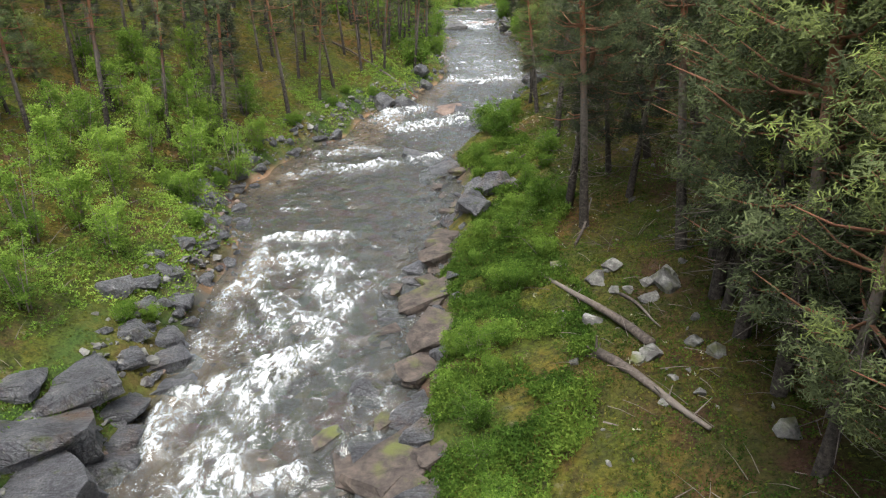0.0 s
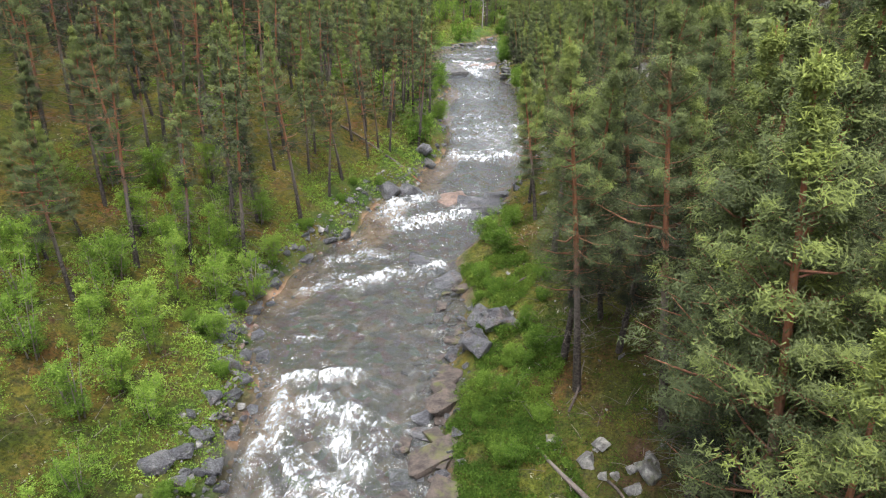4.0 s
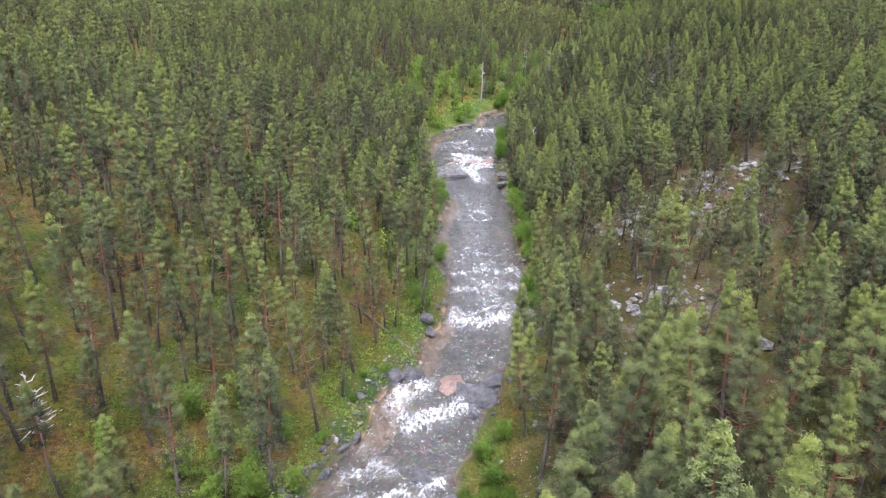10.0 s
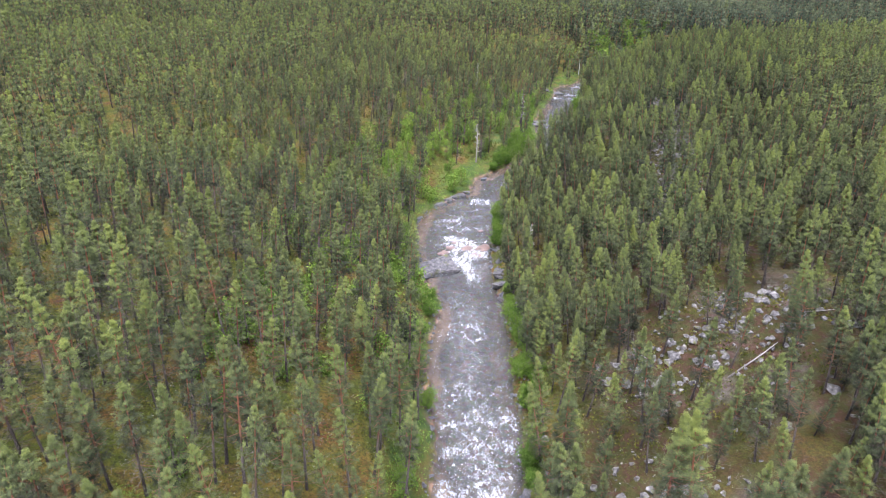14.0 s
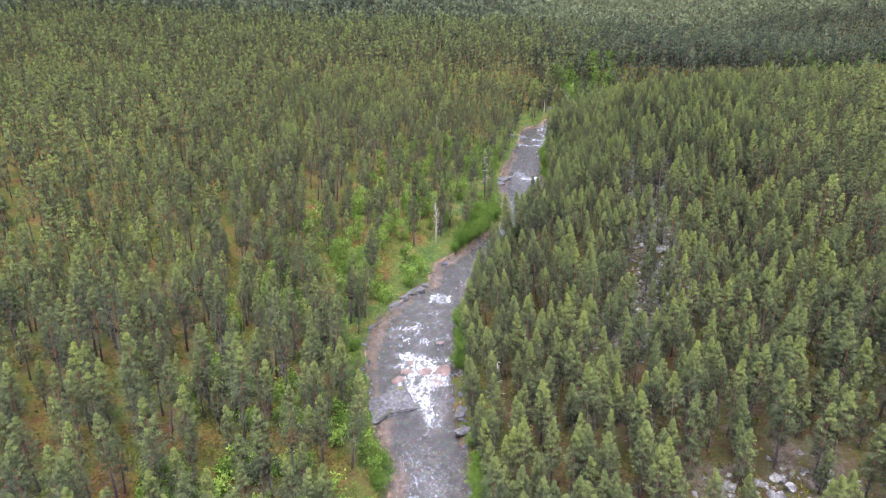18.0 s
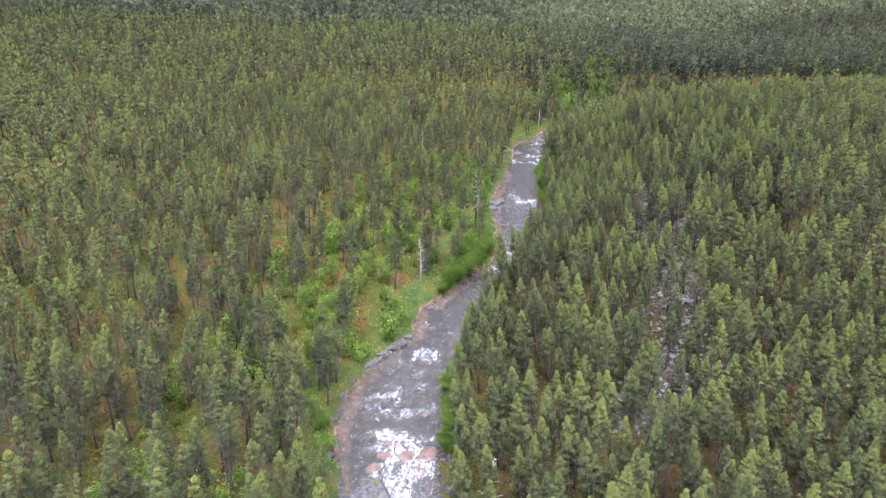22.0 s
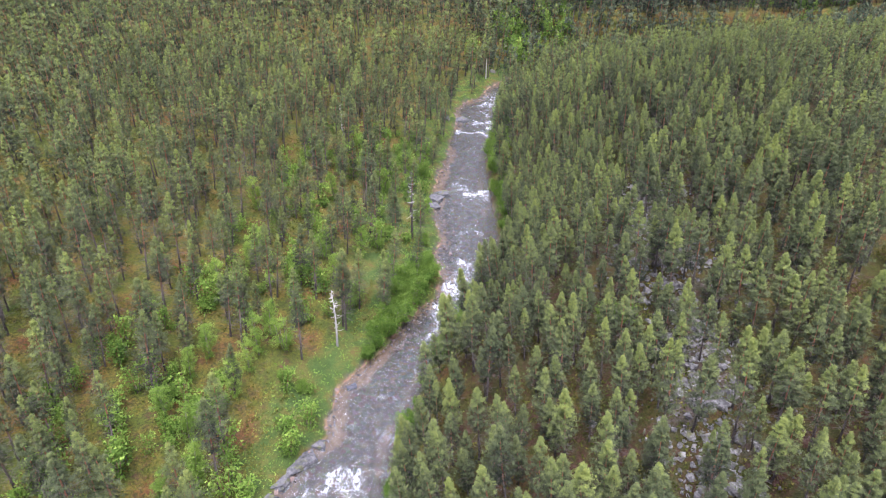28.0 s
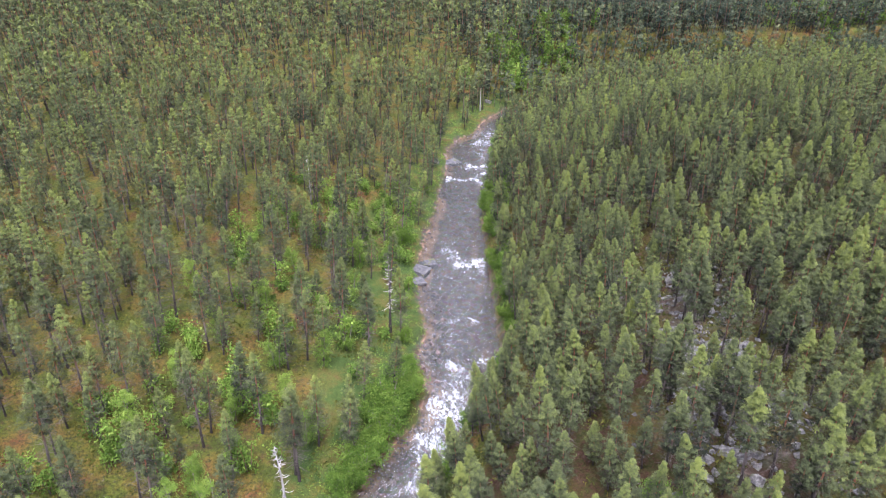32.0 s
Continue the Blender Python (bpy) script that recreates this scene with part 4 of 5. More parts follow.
west_side = sown(12000, (-130, 60), (-5, 270), lambda x, y: clear_of(x, y) & in_view(x, y) & (x < bank_left(y)), 2.95, len(mid_kinds), 0.72, 1.08)
east_side = sown(42000, (-5, 150), (-5, 270), lambda x, y: clear_of(x, y) & in_view(x, y) & (x > bank_left(y)), 2.35, len(mid_kinds), 0.62, 0.95)
mid = np.concatenate([west_side, east_side])
gaps, tries = [], 0
while len(gaps) < 900 and tries < 22000:
    tries += 1
    # Again from below 0: further unseen pines to shade the near right bank.
    x, y = rnd.uniform(-34, 36), rnd.uniform(-16, 75)
    if y < 30 and -24 < x < (8.5 if y < 16 else 7.0) or y < 4 and x < 12:
        continue
    open_scree = any(math.hypot(x - a, y - b) < 0.95 * r for a, b, r in SCREES)
    if not open_scree and not (0 < x < 5.5 and y < 47) and off_river(x, y) < 27.5 and rnd.random() < density(x, y) * (0.3 if x < 0 and y < 42 else 1.0) and free(x, y, 2.25):
        taken.append((x, y))
        gaps.append((x, y, rnd.uniform(0.95, 1.25) if y < 30 else rnd.uniform(0.6, 0.88) if x > 10 else rnd.uniform(0.72, 1.0), rnd.uniform(0, 6.3), rnd.choice((0, 1, 3, 5, 7)) if x < 0 else rnd.randrange(8)))
mid = np.concatenate([mid, np.array(gaps)])
close = close_by(mid[:, 0], mid[:, 1])
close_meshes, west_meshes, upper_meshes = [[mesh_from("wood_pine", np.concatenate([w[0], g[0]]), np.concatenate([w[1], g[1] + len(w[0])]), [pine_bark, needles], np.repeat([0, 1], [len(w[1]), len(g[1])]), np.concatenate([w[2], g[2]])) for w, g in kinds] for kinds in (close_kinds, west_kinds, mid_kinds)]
outer = ~close & ((np.abs(mid[:, 0] - np.interp(mid[:, 1], [60, 130, 190, 230], [4, 6, 32, 44])) > 78) | (mid[:, 1] > 240))
west = mid[:, 0] < bank_left(mid[:, 1])
for side, words in ((True, "on the mossy slope with orange heath below"), (False, "on the stony hillside above the river")):
    for name, chosen, meshes, how in (("pine_wood", close, west_meshes if side else close_meshes, "densely "), ("upper_pine_wood", ~close & ~outer, upper_meshes, "higher up ")):
        there = mid[chosen & (west == side)]
        there = there[np.argsort(there[:, 1])]
        for run in np.array_split(there, max(1, math.ceil(len(there) / 290))):
            stand(name, run, meshes, "slender olive-green pines standing " + how + words)
woods("hilltop_pine_wood", mid[outer], outer_kinds, "pine wood on the hilltops")
ring = sown(110000, (-420, 450), (60, 620), lambda x, y: clear_of(x, y) & in_view(x, y) & ((x < -130) | (x > 150) | (y > 270)), 3.3, len(far_kinds), 0.8, 1.15)
nearer = (ring[:, 1] < 370) & (np.abs(ring[:, 0] - 60) < 230)
beyond = (ring[:, 0] + rs.normal(0, 25, len(ring)) > 75) & (ring[:, 1] > 215)
woods("valley_head_pine_wood", ring[nearer & ~beyond], ring_kinds, "pine wood where the valley bends away")
woods("side_valley_spruce_wood", ring[nearer & beyond], ring_kinds, "dark spruce wood behind the hill", hazed_spruce_needles)
# Far pines wear the bluer needles in place of haze.
woods("distant_pine_wood", ring[~nearer & ~beyond], far_kinds, "distant pine forest covering the rising land", hazed_spruce_needles)
woods("spruce_wood", ring[~nearer & beyond], far_kinds, "dark spruce forest in the side valley behind the hill", hazed_spruce_needles)
edge_kinds = [pine(420 + i, 12, 0.2, 2.6, 6, 1, 1, 3.6, 2.6, 3, 0, twigs=False) for i in range(3)]
skirt = sown(14000, (-150, 170), (-70, 170), lambda x, y: clear_of(x, y) & ~in_view(x, y), 4.0, len(far_kinds), 0.8, 1.1)
woods("outer_pine_wood", skirt, far_kinds, "pine wood around the upper slopes")
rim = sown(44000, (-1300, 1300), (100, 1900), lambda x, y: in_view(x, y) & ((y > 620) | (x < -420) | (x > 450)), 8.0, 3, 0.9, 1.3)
# Bluish needles again, painting haze onto the skyline woods.
woods("far_forest", rim, edge_kinds, "far conifer forest on the hillsides up to the skyline", hazed_spruce_needles)


# ---- rocks ----
def rock_shape(seed, corners=15, level=2, flat=0.6, square=0.0):
    """A broken, angular rock about 1 m across: the hull of some random corners, roughened."""
    rs = np.random.RandomState(seed)
    p = rs.normal(size=(corners, 3))
    p = p / np.linalg.norm(p, axis=1)[:, None] * rs.uniform(0.85, 1.0, (corners, 1)) * 0.52
    if square:
        p = np.array([[a, b, c] for a in (-1, 1) for b in (-1, 1) for c in (-1, 1)] + [[0.2, 1.2, 0.9], [-1.25, 0.1, 0.6]]) * 0.42
        p = p * [[1, 0.8, 1]] + rs.normal(0, 0.085, p.shape)
    bm = bmesh.new()
    for q in p:
        bm.verts.new(q)
    hull = bmesh.ops.convex_hull(bm, input=bm.verts)
    bmesh.ops.delete(bm, geom=list({e for e in hull["geom_interior"] + hull["geom_unused"] if isinstance(e, bmesh.types.BMVert)}), context="VERTS")
    if level:
        bmesh.ops.subdivide_edges(bm, edges=bm.edges[:], cuts=level, use_grid_fill=True)
    bmesh.ops.triangulate(bm, faces=bm.faces[:])
    bm.verts.index_update()
    v = np.array([q.co for q in bm.verts])
    f = np.array([[q.index for q in g.verts] for g in bm.faces])
    bm.free()
    v[:, 2] *= flat
    wob = np.array([[noise.noise(Vector(q) * 4.3 + Vector((seed, 7 * k, 0))) for k in range(3)] for q in v])
    layer = 0.045 * np.round(np.sin(v[:, 2] * 26 + seed) * 1.2)
    v = v + 0.045 * wob
    v[:, :2] *= (1 + layer[:, None] * (1.0 if square else 0.3))
    return v, f


def rock_meshes(name, mat, seeds, shade=False, **how):
    return [mesh_from(name, *rock_shape(s, **how), [mat], shade=shade) for s in seeds]


dark_rocks = rock_meshes("boulder", rock_mat, range(6), flat=0.75, corners=18)
slab_rocks = rock_meshes("slab", rock_mat, range(20, 26), flat=0.36, square=1.0, corners=14, level=3)
brown_rocks = rock_meshes("brown_slab", brown_mat, range(50, 56), flat=0.34, square=1.0, corners=14, level=3)
shelf_rocks = rock_meshes("shelf", shelf_mat, range(30, 34), flat=0.5, square=1.0, corners=14, level=3)
pale_rocks = rock_meshes("pale_boulder", pale_mat, range(40, 46), flat=0.75)
red_rocks = rock_meshes("red_boulder", red_mat, range(60, 64), shade=True, flat=0.28, corners=26, level=2)
rk = random.Random(3)


def lay_rock(name, kinds, x, y, w, label, group, proud=0.5, stretch=(1.0, 1.0), turn=None):
    """A rock w metres across; proud: how much of its height shows."""
    me = kinds[rk.randrange(len(kinds))]
    s = w / 1.05
    tall = max(c.co.z for c in me.vertices) * 2 * s
    base = max(slope_at(x, y), float(water_z(y)) - 0.22)
    ob = new(name, me)
    ob.matrix_world = Matrix.Translation((x, y, base + tall * (proud - 0.5))) @ Euler((rk.gauss(0, 0.09), rk.gauss(0, 0.09), rk.uniform(0, 6.3) if turn is None else turn)).to_matrix().to_4x4() @ Matrix.Diagonal((s * stretch[0], s * stretch[1], s, 1))
    return tagged(ob, label, "rock", group)


DARK = [(-2.2, 15.5, 1.3), (-0.1, 17.0, 0.9), (-10.5, 18.6, 1.4), (-10.0, 19.5, 1.1), (-10.1, 25.1, 0.9), (-9.9, 27.1, 1.0), (-9.1, 27.5, 1.1), (-6.8, 41.5, 1.3), (1.2, 27.4, 1.7), (2.2, 29.1, 1.5), (1.7, 30.4, 1.2), (-4.5, 48.6, 2.2), (-2.9, 49.1, 2.4), (-1.6, 55.7, 1.7), (-2.0, 56.7, 1.9), (-1.1, 23.0, 1.2), (-0.8, 20.8, 0.9), (-2.0, 21.2, 0.9), (-0.3, 19.6, 0.8), (2.3, 46.0, 1.9), (2.1, 44.6, 1.5), (7.6, 55.6, 2.3), (8.2, 58.4, 2.0), (7.6, 51.6, 1.5), (9.1, 94.5, 1.4), (-3.1, 122.4, 1.5), (9.6, 144.5, 1.5)]
for x, y, w in DARK:
    lay_rock("boulder", dark_rocks, x, y, w, "angular dark grey boulder at the water's edge", "riverside boulders", 0.62)
SLABS = [(-9.9, 14.0, 2.3), (-8.9, 14.2, 1.4), (-10.0, 12.2, 3.2), (-8.7, 12.5, 1.9), (-9.2, 10.4, 3.2), (-10.9, 10.0, 2.6), (-8.5, 13.4, 1.1), (-11.0, 13.6, 1.6), (-9.6, 16.9, 1.2), (-8.6, 16.7, 1.5), (-8.1, 15.9, 1.4), (-9.2, 15.8, 1.0), (-8.9, 17.6, 1.3), (-9.9, 18.1, 0.9), (-8.0, 17.0, 0.9), (-9.2, 19.4, 1.0), (-9.7, 20.6, 0.9), (-9.0, 21.6, 0.8), (-9.4, 23.4, 0.9), (-9.2, 24.6, 0.7), (-10.0, 29.2, 1.0), (-10.7, 31.4, 1.1), (-10.2, 34.2, 0.9), (-9.0, 37.6, 1.0), (-7.9, 40.2, 1.0), (0.0, 34.9, 2.3), (-1.4, 37.7, 1.9), (2.7, 46.6, 3.4), (4.2, 48.2, 3.0), (-1.2, 12.8, 1.7), (-0.5, 13.4, 1.3), (-1.3, 11.6, 1.5), (-0.9, 14.4, 1.1), (-0.4, 11.0, 1.3), (-1.9, 13.6, 1.2), (-0.9, 22.0, 1.5), (-1.6, 19.7, 1.3)]
for x, y, w in SLABS:
    lay_rock("rock_slab", slab_rocks, x, y, w, "cracked blue-grey slate slab sloping into the river", "slate slabs", 0.3 if x < -5 else 0.5, (1.2, 0.9), rk.gauss(0.5, 0.25))
for k in range(58):
    y = rk.uniform(10.5, 34)
    lay_rock("rock_slab", brown_rocks, float(bank_right(y)) + rk.triangular(-2.3, 0.7, -0.5), y, rk.uniform(0.35, 1.1), "flat brown slab lying in the shallows", "brown slabs in the shallows", rk.uniform(0.65, 1.05), (1.2, 0.85), rk.gauss(0.9, 0.4))
for x, y, w in [(-0.5, 20.6, 2.1), (-0.2, 18.2, 1.9), (-0.1, 23.8, 1.8), (-0.7, 16.4, 1.6), (0.1, 25.6, 1.7), (-1.1, 12.4, 2.3), (-0.7, 10.6, 2.2)]:
    lay_rock("rock_slab", brown_rocks, x, y, w, "broad wet brown slab at the edge of the river", "brown slabs in the shallows", 0.75, (1.25, 0.9), rk.gauss(0.9, 0.3))
for x, y, w in [(1.3, 26.9, 2.0), (2.3, 28.3, 1.9), (1.5, 29.4, 1.6), (3.0, 27.6, 1.2)]:
    lay_rock("boulder", dark_rocks, x, y, w, "large cracked grey boulder on the grassy bank", "riverside boulders", 0.75, (1.2, 0.85))
FAR_SLABS = [(0.2, 104.3, 6.0), (-1.6, 102.4, 3.6), (4.6, 134.9, 2.6), (3.4, 133.6, 2.2), (2.4, 132.2, 2.4), (5.6, 136.2, 1.6), (0.4, 129.6, 2.6), (9.4, 98.0, 2.2), (9.4, 101.0, 2.4), (26.4, 190.3, 3.4), (28.2, 192.2, 2.4), (25.6, 187.0, 2.8), (38.6, 229.0, 3.8), (34.6, 227.6, 2.6)]
for x, y, w in FAR_SLABS:
    lay_rock("rock_slab", shelf_rocks, x, y, w, "large grey rock shelf on the river bank", "rock shelves", 0.5 if y < 110 else 0.36, (1.15, 0.85), rk.gauss(0.75 if y < 150 else 0.3, 0.5))
RED = [(-1.7, 16.4, 0.8), (-4.8, 12.6, 1.6), (-3.1, 11.6, 1.0), (-2.6, 18.3, 0.8), (-6.3, 17.4, 0.8), (-4.5, 39.2, 1.7), (0.3, 47.9, 3.4), (-1.0, 37.6, 1.6), (7.2, 111.3, 3.2), (4.9, 111.4, 2.6), (6.2, 108.6, 2.4), (2.4, 111.6, 2.2), (3.2, 113.6, 1.8), (1.0, 109.6, 2.4), (3.4, 122.6, 1.5), (7.4, 118.6, 1.4), (-5.6, 21.4, 0.9), (-4.9, 19.0, 0.9), (-7.2, 15.2, 0.8)]
for x, y, w in RED:
    lay_rock("river_boulder", red_rocks, x, y, w, "rounded rust-brown boulder washed by the rapids", "river boulders", 0.85 if y > 100 else 0.62)
PALE = [(4.8, 18.3, 0.9), (5.4, 19.0, 0.8), (6.0, 16.9, 0.7), (6.6, 17.5, 1.3), (5.2, 17.6, 0.5), (5.2, 13.9, 0.8), (4.9, 13.9, 0.6), (4.2, 16.2, 0.7), (6.9, 17.9, 0.9), (6.3, 14.1, 0.6), (8.4, 13.3, 0.8), (7.0, 10.6, 0.8), (10.3, 66.2, 1.7), (10.8, 64.8, 1.2), (24.0, 43.7, 1.8), (23.0, 44.6, 1.2), (9.6, 52.4, 1.3), (8.8, 53.6, 1.4), (9.9, 56.0, 1.6), (11.4, 56.2, 1.6), (15.7, 54.6, 1.9), (18.9, 53.5, 2.0), (10.4, 59.6, 1.5)]
for x, y, w in PALE:
    lay_rock("boulder", pale_rocks, x, y, w, "pale lichen-spotted boulder among moss on the slope", "pale boulders", 0.62)
for a, b, r in SCREES:
    for k in range(int(r * (3.5 if b < 90 else 5))):
        x, y = rk.gauss(a, r * 0.5), rk.gauss(b, r * 0.55)
        if off_river(x, y) > 1:
            lay_rock("boulder", pale_rocks, x, y, rk.uniform(0.5, 1.7), "pale grey boulder in an open scree", "scree boulders", 0.6, (1.0, rk.uniform(0.7, 1.2)))


def strewn(name, mat, spots, label, level=0, flat=0.65):
    """Many small stones in one mesh. spots: x, y, size."""
    rs = np.random.RandomState(9)
    shapes = [rock_shape(80 + i, 12, level, flat) for i in range(6)]
    V, F, at = [], [], 0
    spots = np.array(spots)
    base = np.maximum(ground_z(spots[:, 0], spots[:, 1]), water_z(spots[:, 1]) - 0.25)
    for (x, y, s), z in zip(spots, base):
        v, f = shapes[rs.randint(6)]
        a = rs.uniform(0, 6.3)
        c, q = math.cos(a), math.sin(a)
        v = v * s * rs.uniform(0.7, 1.3, 3)
        V.append(np.stack([c * v[:, 0] - q * v[:, 1] + x, q * v[:, 0] + c * v[:, 1] + y, v[:, 2] + z + 0.08 * s], -1))
        F.append(f + at)
        at += len(v)
    return tagged(new(name, mesh_from(name, np.concatenate(V), np.concatenate(F), [mat])), label, "stones", kind="stuff")


def along_bank(n, ys, side, lo, hi, small, big):
    y = rs.uniform(*ys, n)
    d = rs.triangular(lo, (lo + hi) / 2, hi, n)
    x = bank_left(y) - d if side < 0 else bank_right(y) + d
    return list(zip(x, y, small * (big / small) ** (rs.uniform(0, 1, n) ** 2.2)))


strewn("bank_stones", rock_mat, along_bank(500, (9, 50), -1, -0.5, 2.0, 0.15, 0.8) + along_bank(330, (9, 37), 1, -1.6, 1.0, 0.15, 0.8) + along_bank(330, (42, 128), 1, -0.4, 1.8, 0.2, 1.2) + along_bank(220, (48, 130), -1, -0.4, 1.0, 0.2, 1.0), "grey stones along the water's edge")
strewn("red_stones", red_mat, along_bank(420, (150, 186), -1, -3.6, 0.6, 0.25, 1.1) + along_bank(220, (10, 50), -1, -1.8, 0.9, 0.12, 0.5) + along_bank(160, (128, 160), -1, -1.2, 0.5, 0.2, 0.7) + along_bank(140, (195, 250), -1, -1.4, 0.6, 0.25, 0.9) + along_bank(120, (9, 40), 1, -2.4, 0.3, 0.12, 0.5), "rust-brown stones in the shallows")
strewn("bank_gravel", pale_mat, along_bank(650, (9, 52), -1, -0.3, 2.4, 0.12, 0.55) + along_bank(200, (50, 128), 1, 0.0, 2.4, 0.2, 0.9), "small grey stones between the bank herbs")
loose = [(rs.normal(a, r * 0.6), rs.normal(b, r * 0.65), 0.25 + 0.7 * rs.uniform() ** 2) for a, b, r in SCREES for _ in range(int(r * (16 if b < 90 else 55)))]
strewn("scree_stones", pale_mat, [s for s in loose if off_river(s[0], s[1]) > 1.5], "loose pale stones in the open scree", flat=0.7)
strewn("slope_stones", pale_mat, [(x, y, 0.15 + 0.5 * rs.uniform() ** 2) for x, y in zip(rs.uniform(3, 24, 420), rs.uniform(8, 62, 420)) if off_river(x, y) > 2], "pale stones in the moss of the slope", flat=0.7)


# ---- fallen and dead wood ----
def fallen_log(a, b, r, label, stubs=6, roots=True, mat=log_bark, lift=0.0):
    """A log on the ground from a to b, thick end first."""
    az, bz = slope_at(*a) + r * 0.8, slope_at(*b) + r * 0.6 + lift
    ob = empty("fallen_log", Matrix.Translation((*a, az)))
    way = np.array([b[0] - a[0], b[1] - a[1], bz - az])
    k = np.linspace(0, 1, 7)
    line = way[None] * k[:, None] + np.stack([0.08 * np.sin(5 * k), 0.05 * np.sin(7 * k), 0.04 * np.sin(3 * k)], -1)
    v, f, t = tube(line, r * (1.15 - 0.75 * k), 8, 0.15 + 0.5 * k)
    cap = len(v)
    v = np.concatenate([v, line[:1], line[-1:]])
    ends = [[cap, (i + 1) % 8, i] for i in range(8)] + [[cap + 1, 48 + i, 48 + (i + 1) % 8] for i in range(8)]
    part("log", mesh_from("log", v, np.concatenate([f, np.array(ends)]), [mat], tones=np.append(t, [0.5, 0.6]), shade=True), ob)
    rs2 = np.random.RandomState(int(abs(a[0] * 37 + a[1] * 11)))
    for i in range(stubs):
        c = way * rs2.uniform(0.35, 0.98)
        d = rs2.normal(size=3) + [0, 0, 0.6]
        d = d / np.linalg.norm(d) * rs2.uniform(0.2, 0.6)
        v, f, t = tube([c, c + d], [r * 0.22, r * 0.06], 4, 0.6)
        part("branch_stub", mesh_from("stub", v, f, [mat], tones=t), ob)
    if roots:
        for i in range(7):
            d = rs2.normal(size=3) * 0.8 - way / np.linalg.norm(way) * 0.6
            d = d / np.linalg.norm(d) * rs2.uniform(0.3, 0.55)
            v, f, t = tube([np.zeros(3), d * 0.6, d + [0, 0, 0.06]], [r * 0.5, r * 0.25, r * 0.08], 5, 0.15)
            part("root", mesh_from("root", v, f, [mat], tones=t, shade=True), ob)
    return tagged(ob, label, "log", "fallen logs")


fallen_log((5.3, 14.3), (3.2, 19.4), 0.125, "weathered grey fallen pine log with broken bark", 5, False)
fallen_log((3.95, 14.4), (5.6, 10.9), 0.13, "weathered grey fallen log with a rooty end", 4)
fallen_log((-5.0, 52.2), (-2.0, 51.2), 0.1, "bare orange fallen trunk reaching to the water", 3, False, pine_bark, 0.15)
fallen_log((-9.0, 54.9), (-5.1, 52.3), 0.09, "thin grey fallen trunk on the mossy bank", 6, False, lift=0.2)
fallen_log((3.4, 32.2), (6.0, 32.9), 0.06, "thin pale dead branch under the pines", 3, False, lift=0.5)
fallen_log((4.6, 21.0), (5.6, 23.0), 0.05, "thin pale dead stick leaning in the moss", 2, False, lift=0.7)
fallen_log((5.3, 17.4), (5.9, 15.2), 0.05, "thin dark dead branch among the boulders", 3, False)
fallen_log((24.5, 218.0), (29.0, 214.0), 0.2, "dark fallen trunk on the far meadow bank", 3)
fallen_log((13.0, 26.0), (15.5, 22.0), 0.08, "grey fallen branch under dense pines", 6, False, lift=0.3)
fallen_log((28.0, 66.0), (33.5, 68.5), 0.08, "bleached fallen trunk across the scree", 7, False, grey_bark, lift=0.3)
fallen_log((36.0, 73.0), (40.5, 71.0), 0.08, "bleached fallen trunk across the scree", 7, False, grey_bark, lift=0.3)

for i, (x, y, h, label) in enumerate([(8.2, 150.1, 8.8, "bleached dead pine with bare limbs on the meadow"), (20.6, 174.4, 12.0, "tall dead pine with a grey broken crown"), (-24.6, 32.7, 6.0, "small bare dead pine on the slope"), (11.2, 206.0, 9.0, "grey dead pine trunk in the clearing"), (13.5, 100.5, 7.0, "grey dead pine among living ones by the river")]):
    wood, limbs = snag(500 + i, h)
    kind = (mesh_from("snag_trunk", wood[0], wood[1], [grey_bark if i != 1 else pine_bark], tones=wood[2] if i != 1 else wood[2] * 0.4, shade=True),)
    tree = plant("dead_pine", kind, x, y, 1.0, 0.6 * i, label, "dead tree", "dead pines")
    for limb, twig in limbs:
        bough = part("limb", mesh_from("limb", limb[0], limb[1], [grey_bark], tones=limb[2]), tree)
        if twig:
            part("twig", mesh_from("twig", twig[0], twig[1], [grey_bark], tones=twig[2]), bough)

pole = empty("white_pole", Matrix.Translation((50.3, 254.1, slope_at(50.3, 254.1) - 0.2)))
v, f, t = tube([(0, 0, 0), (0.05, 0, 2.5), (0.1, 0.05, 5.5)], [0.16, 0.13, 0.06], 7, 0.9)
part("pole_shaft", mesh_from("pole_shaft", v, f, [grey_bark], tones=t, shade=True), pole)
tagged(pole, "bleached bare trunk standing like a pole on the bank", "dead tree")
lay_rock("boulder", pale_rocks, 53.4, 259.0, 2.2, "white boulder at the edge of the far meadow", "pale boulders", 0.7)

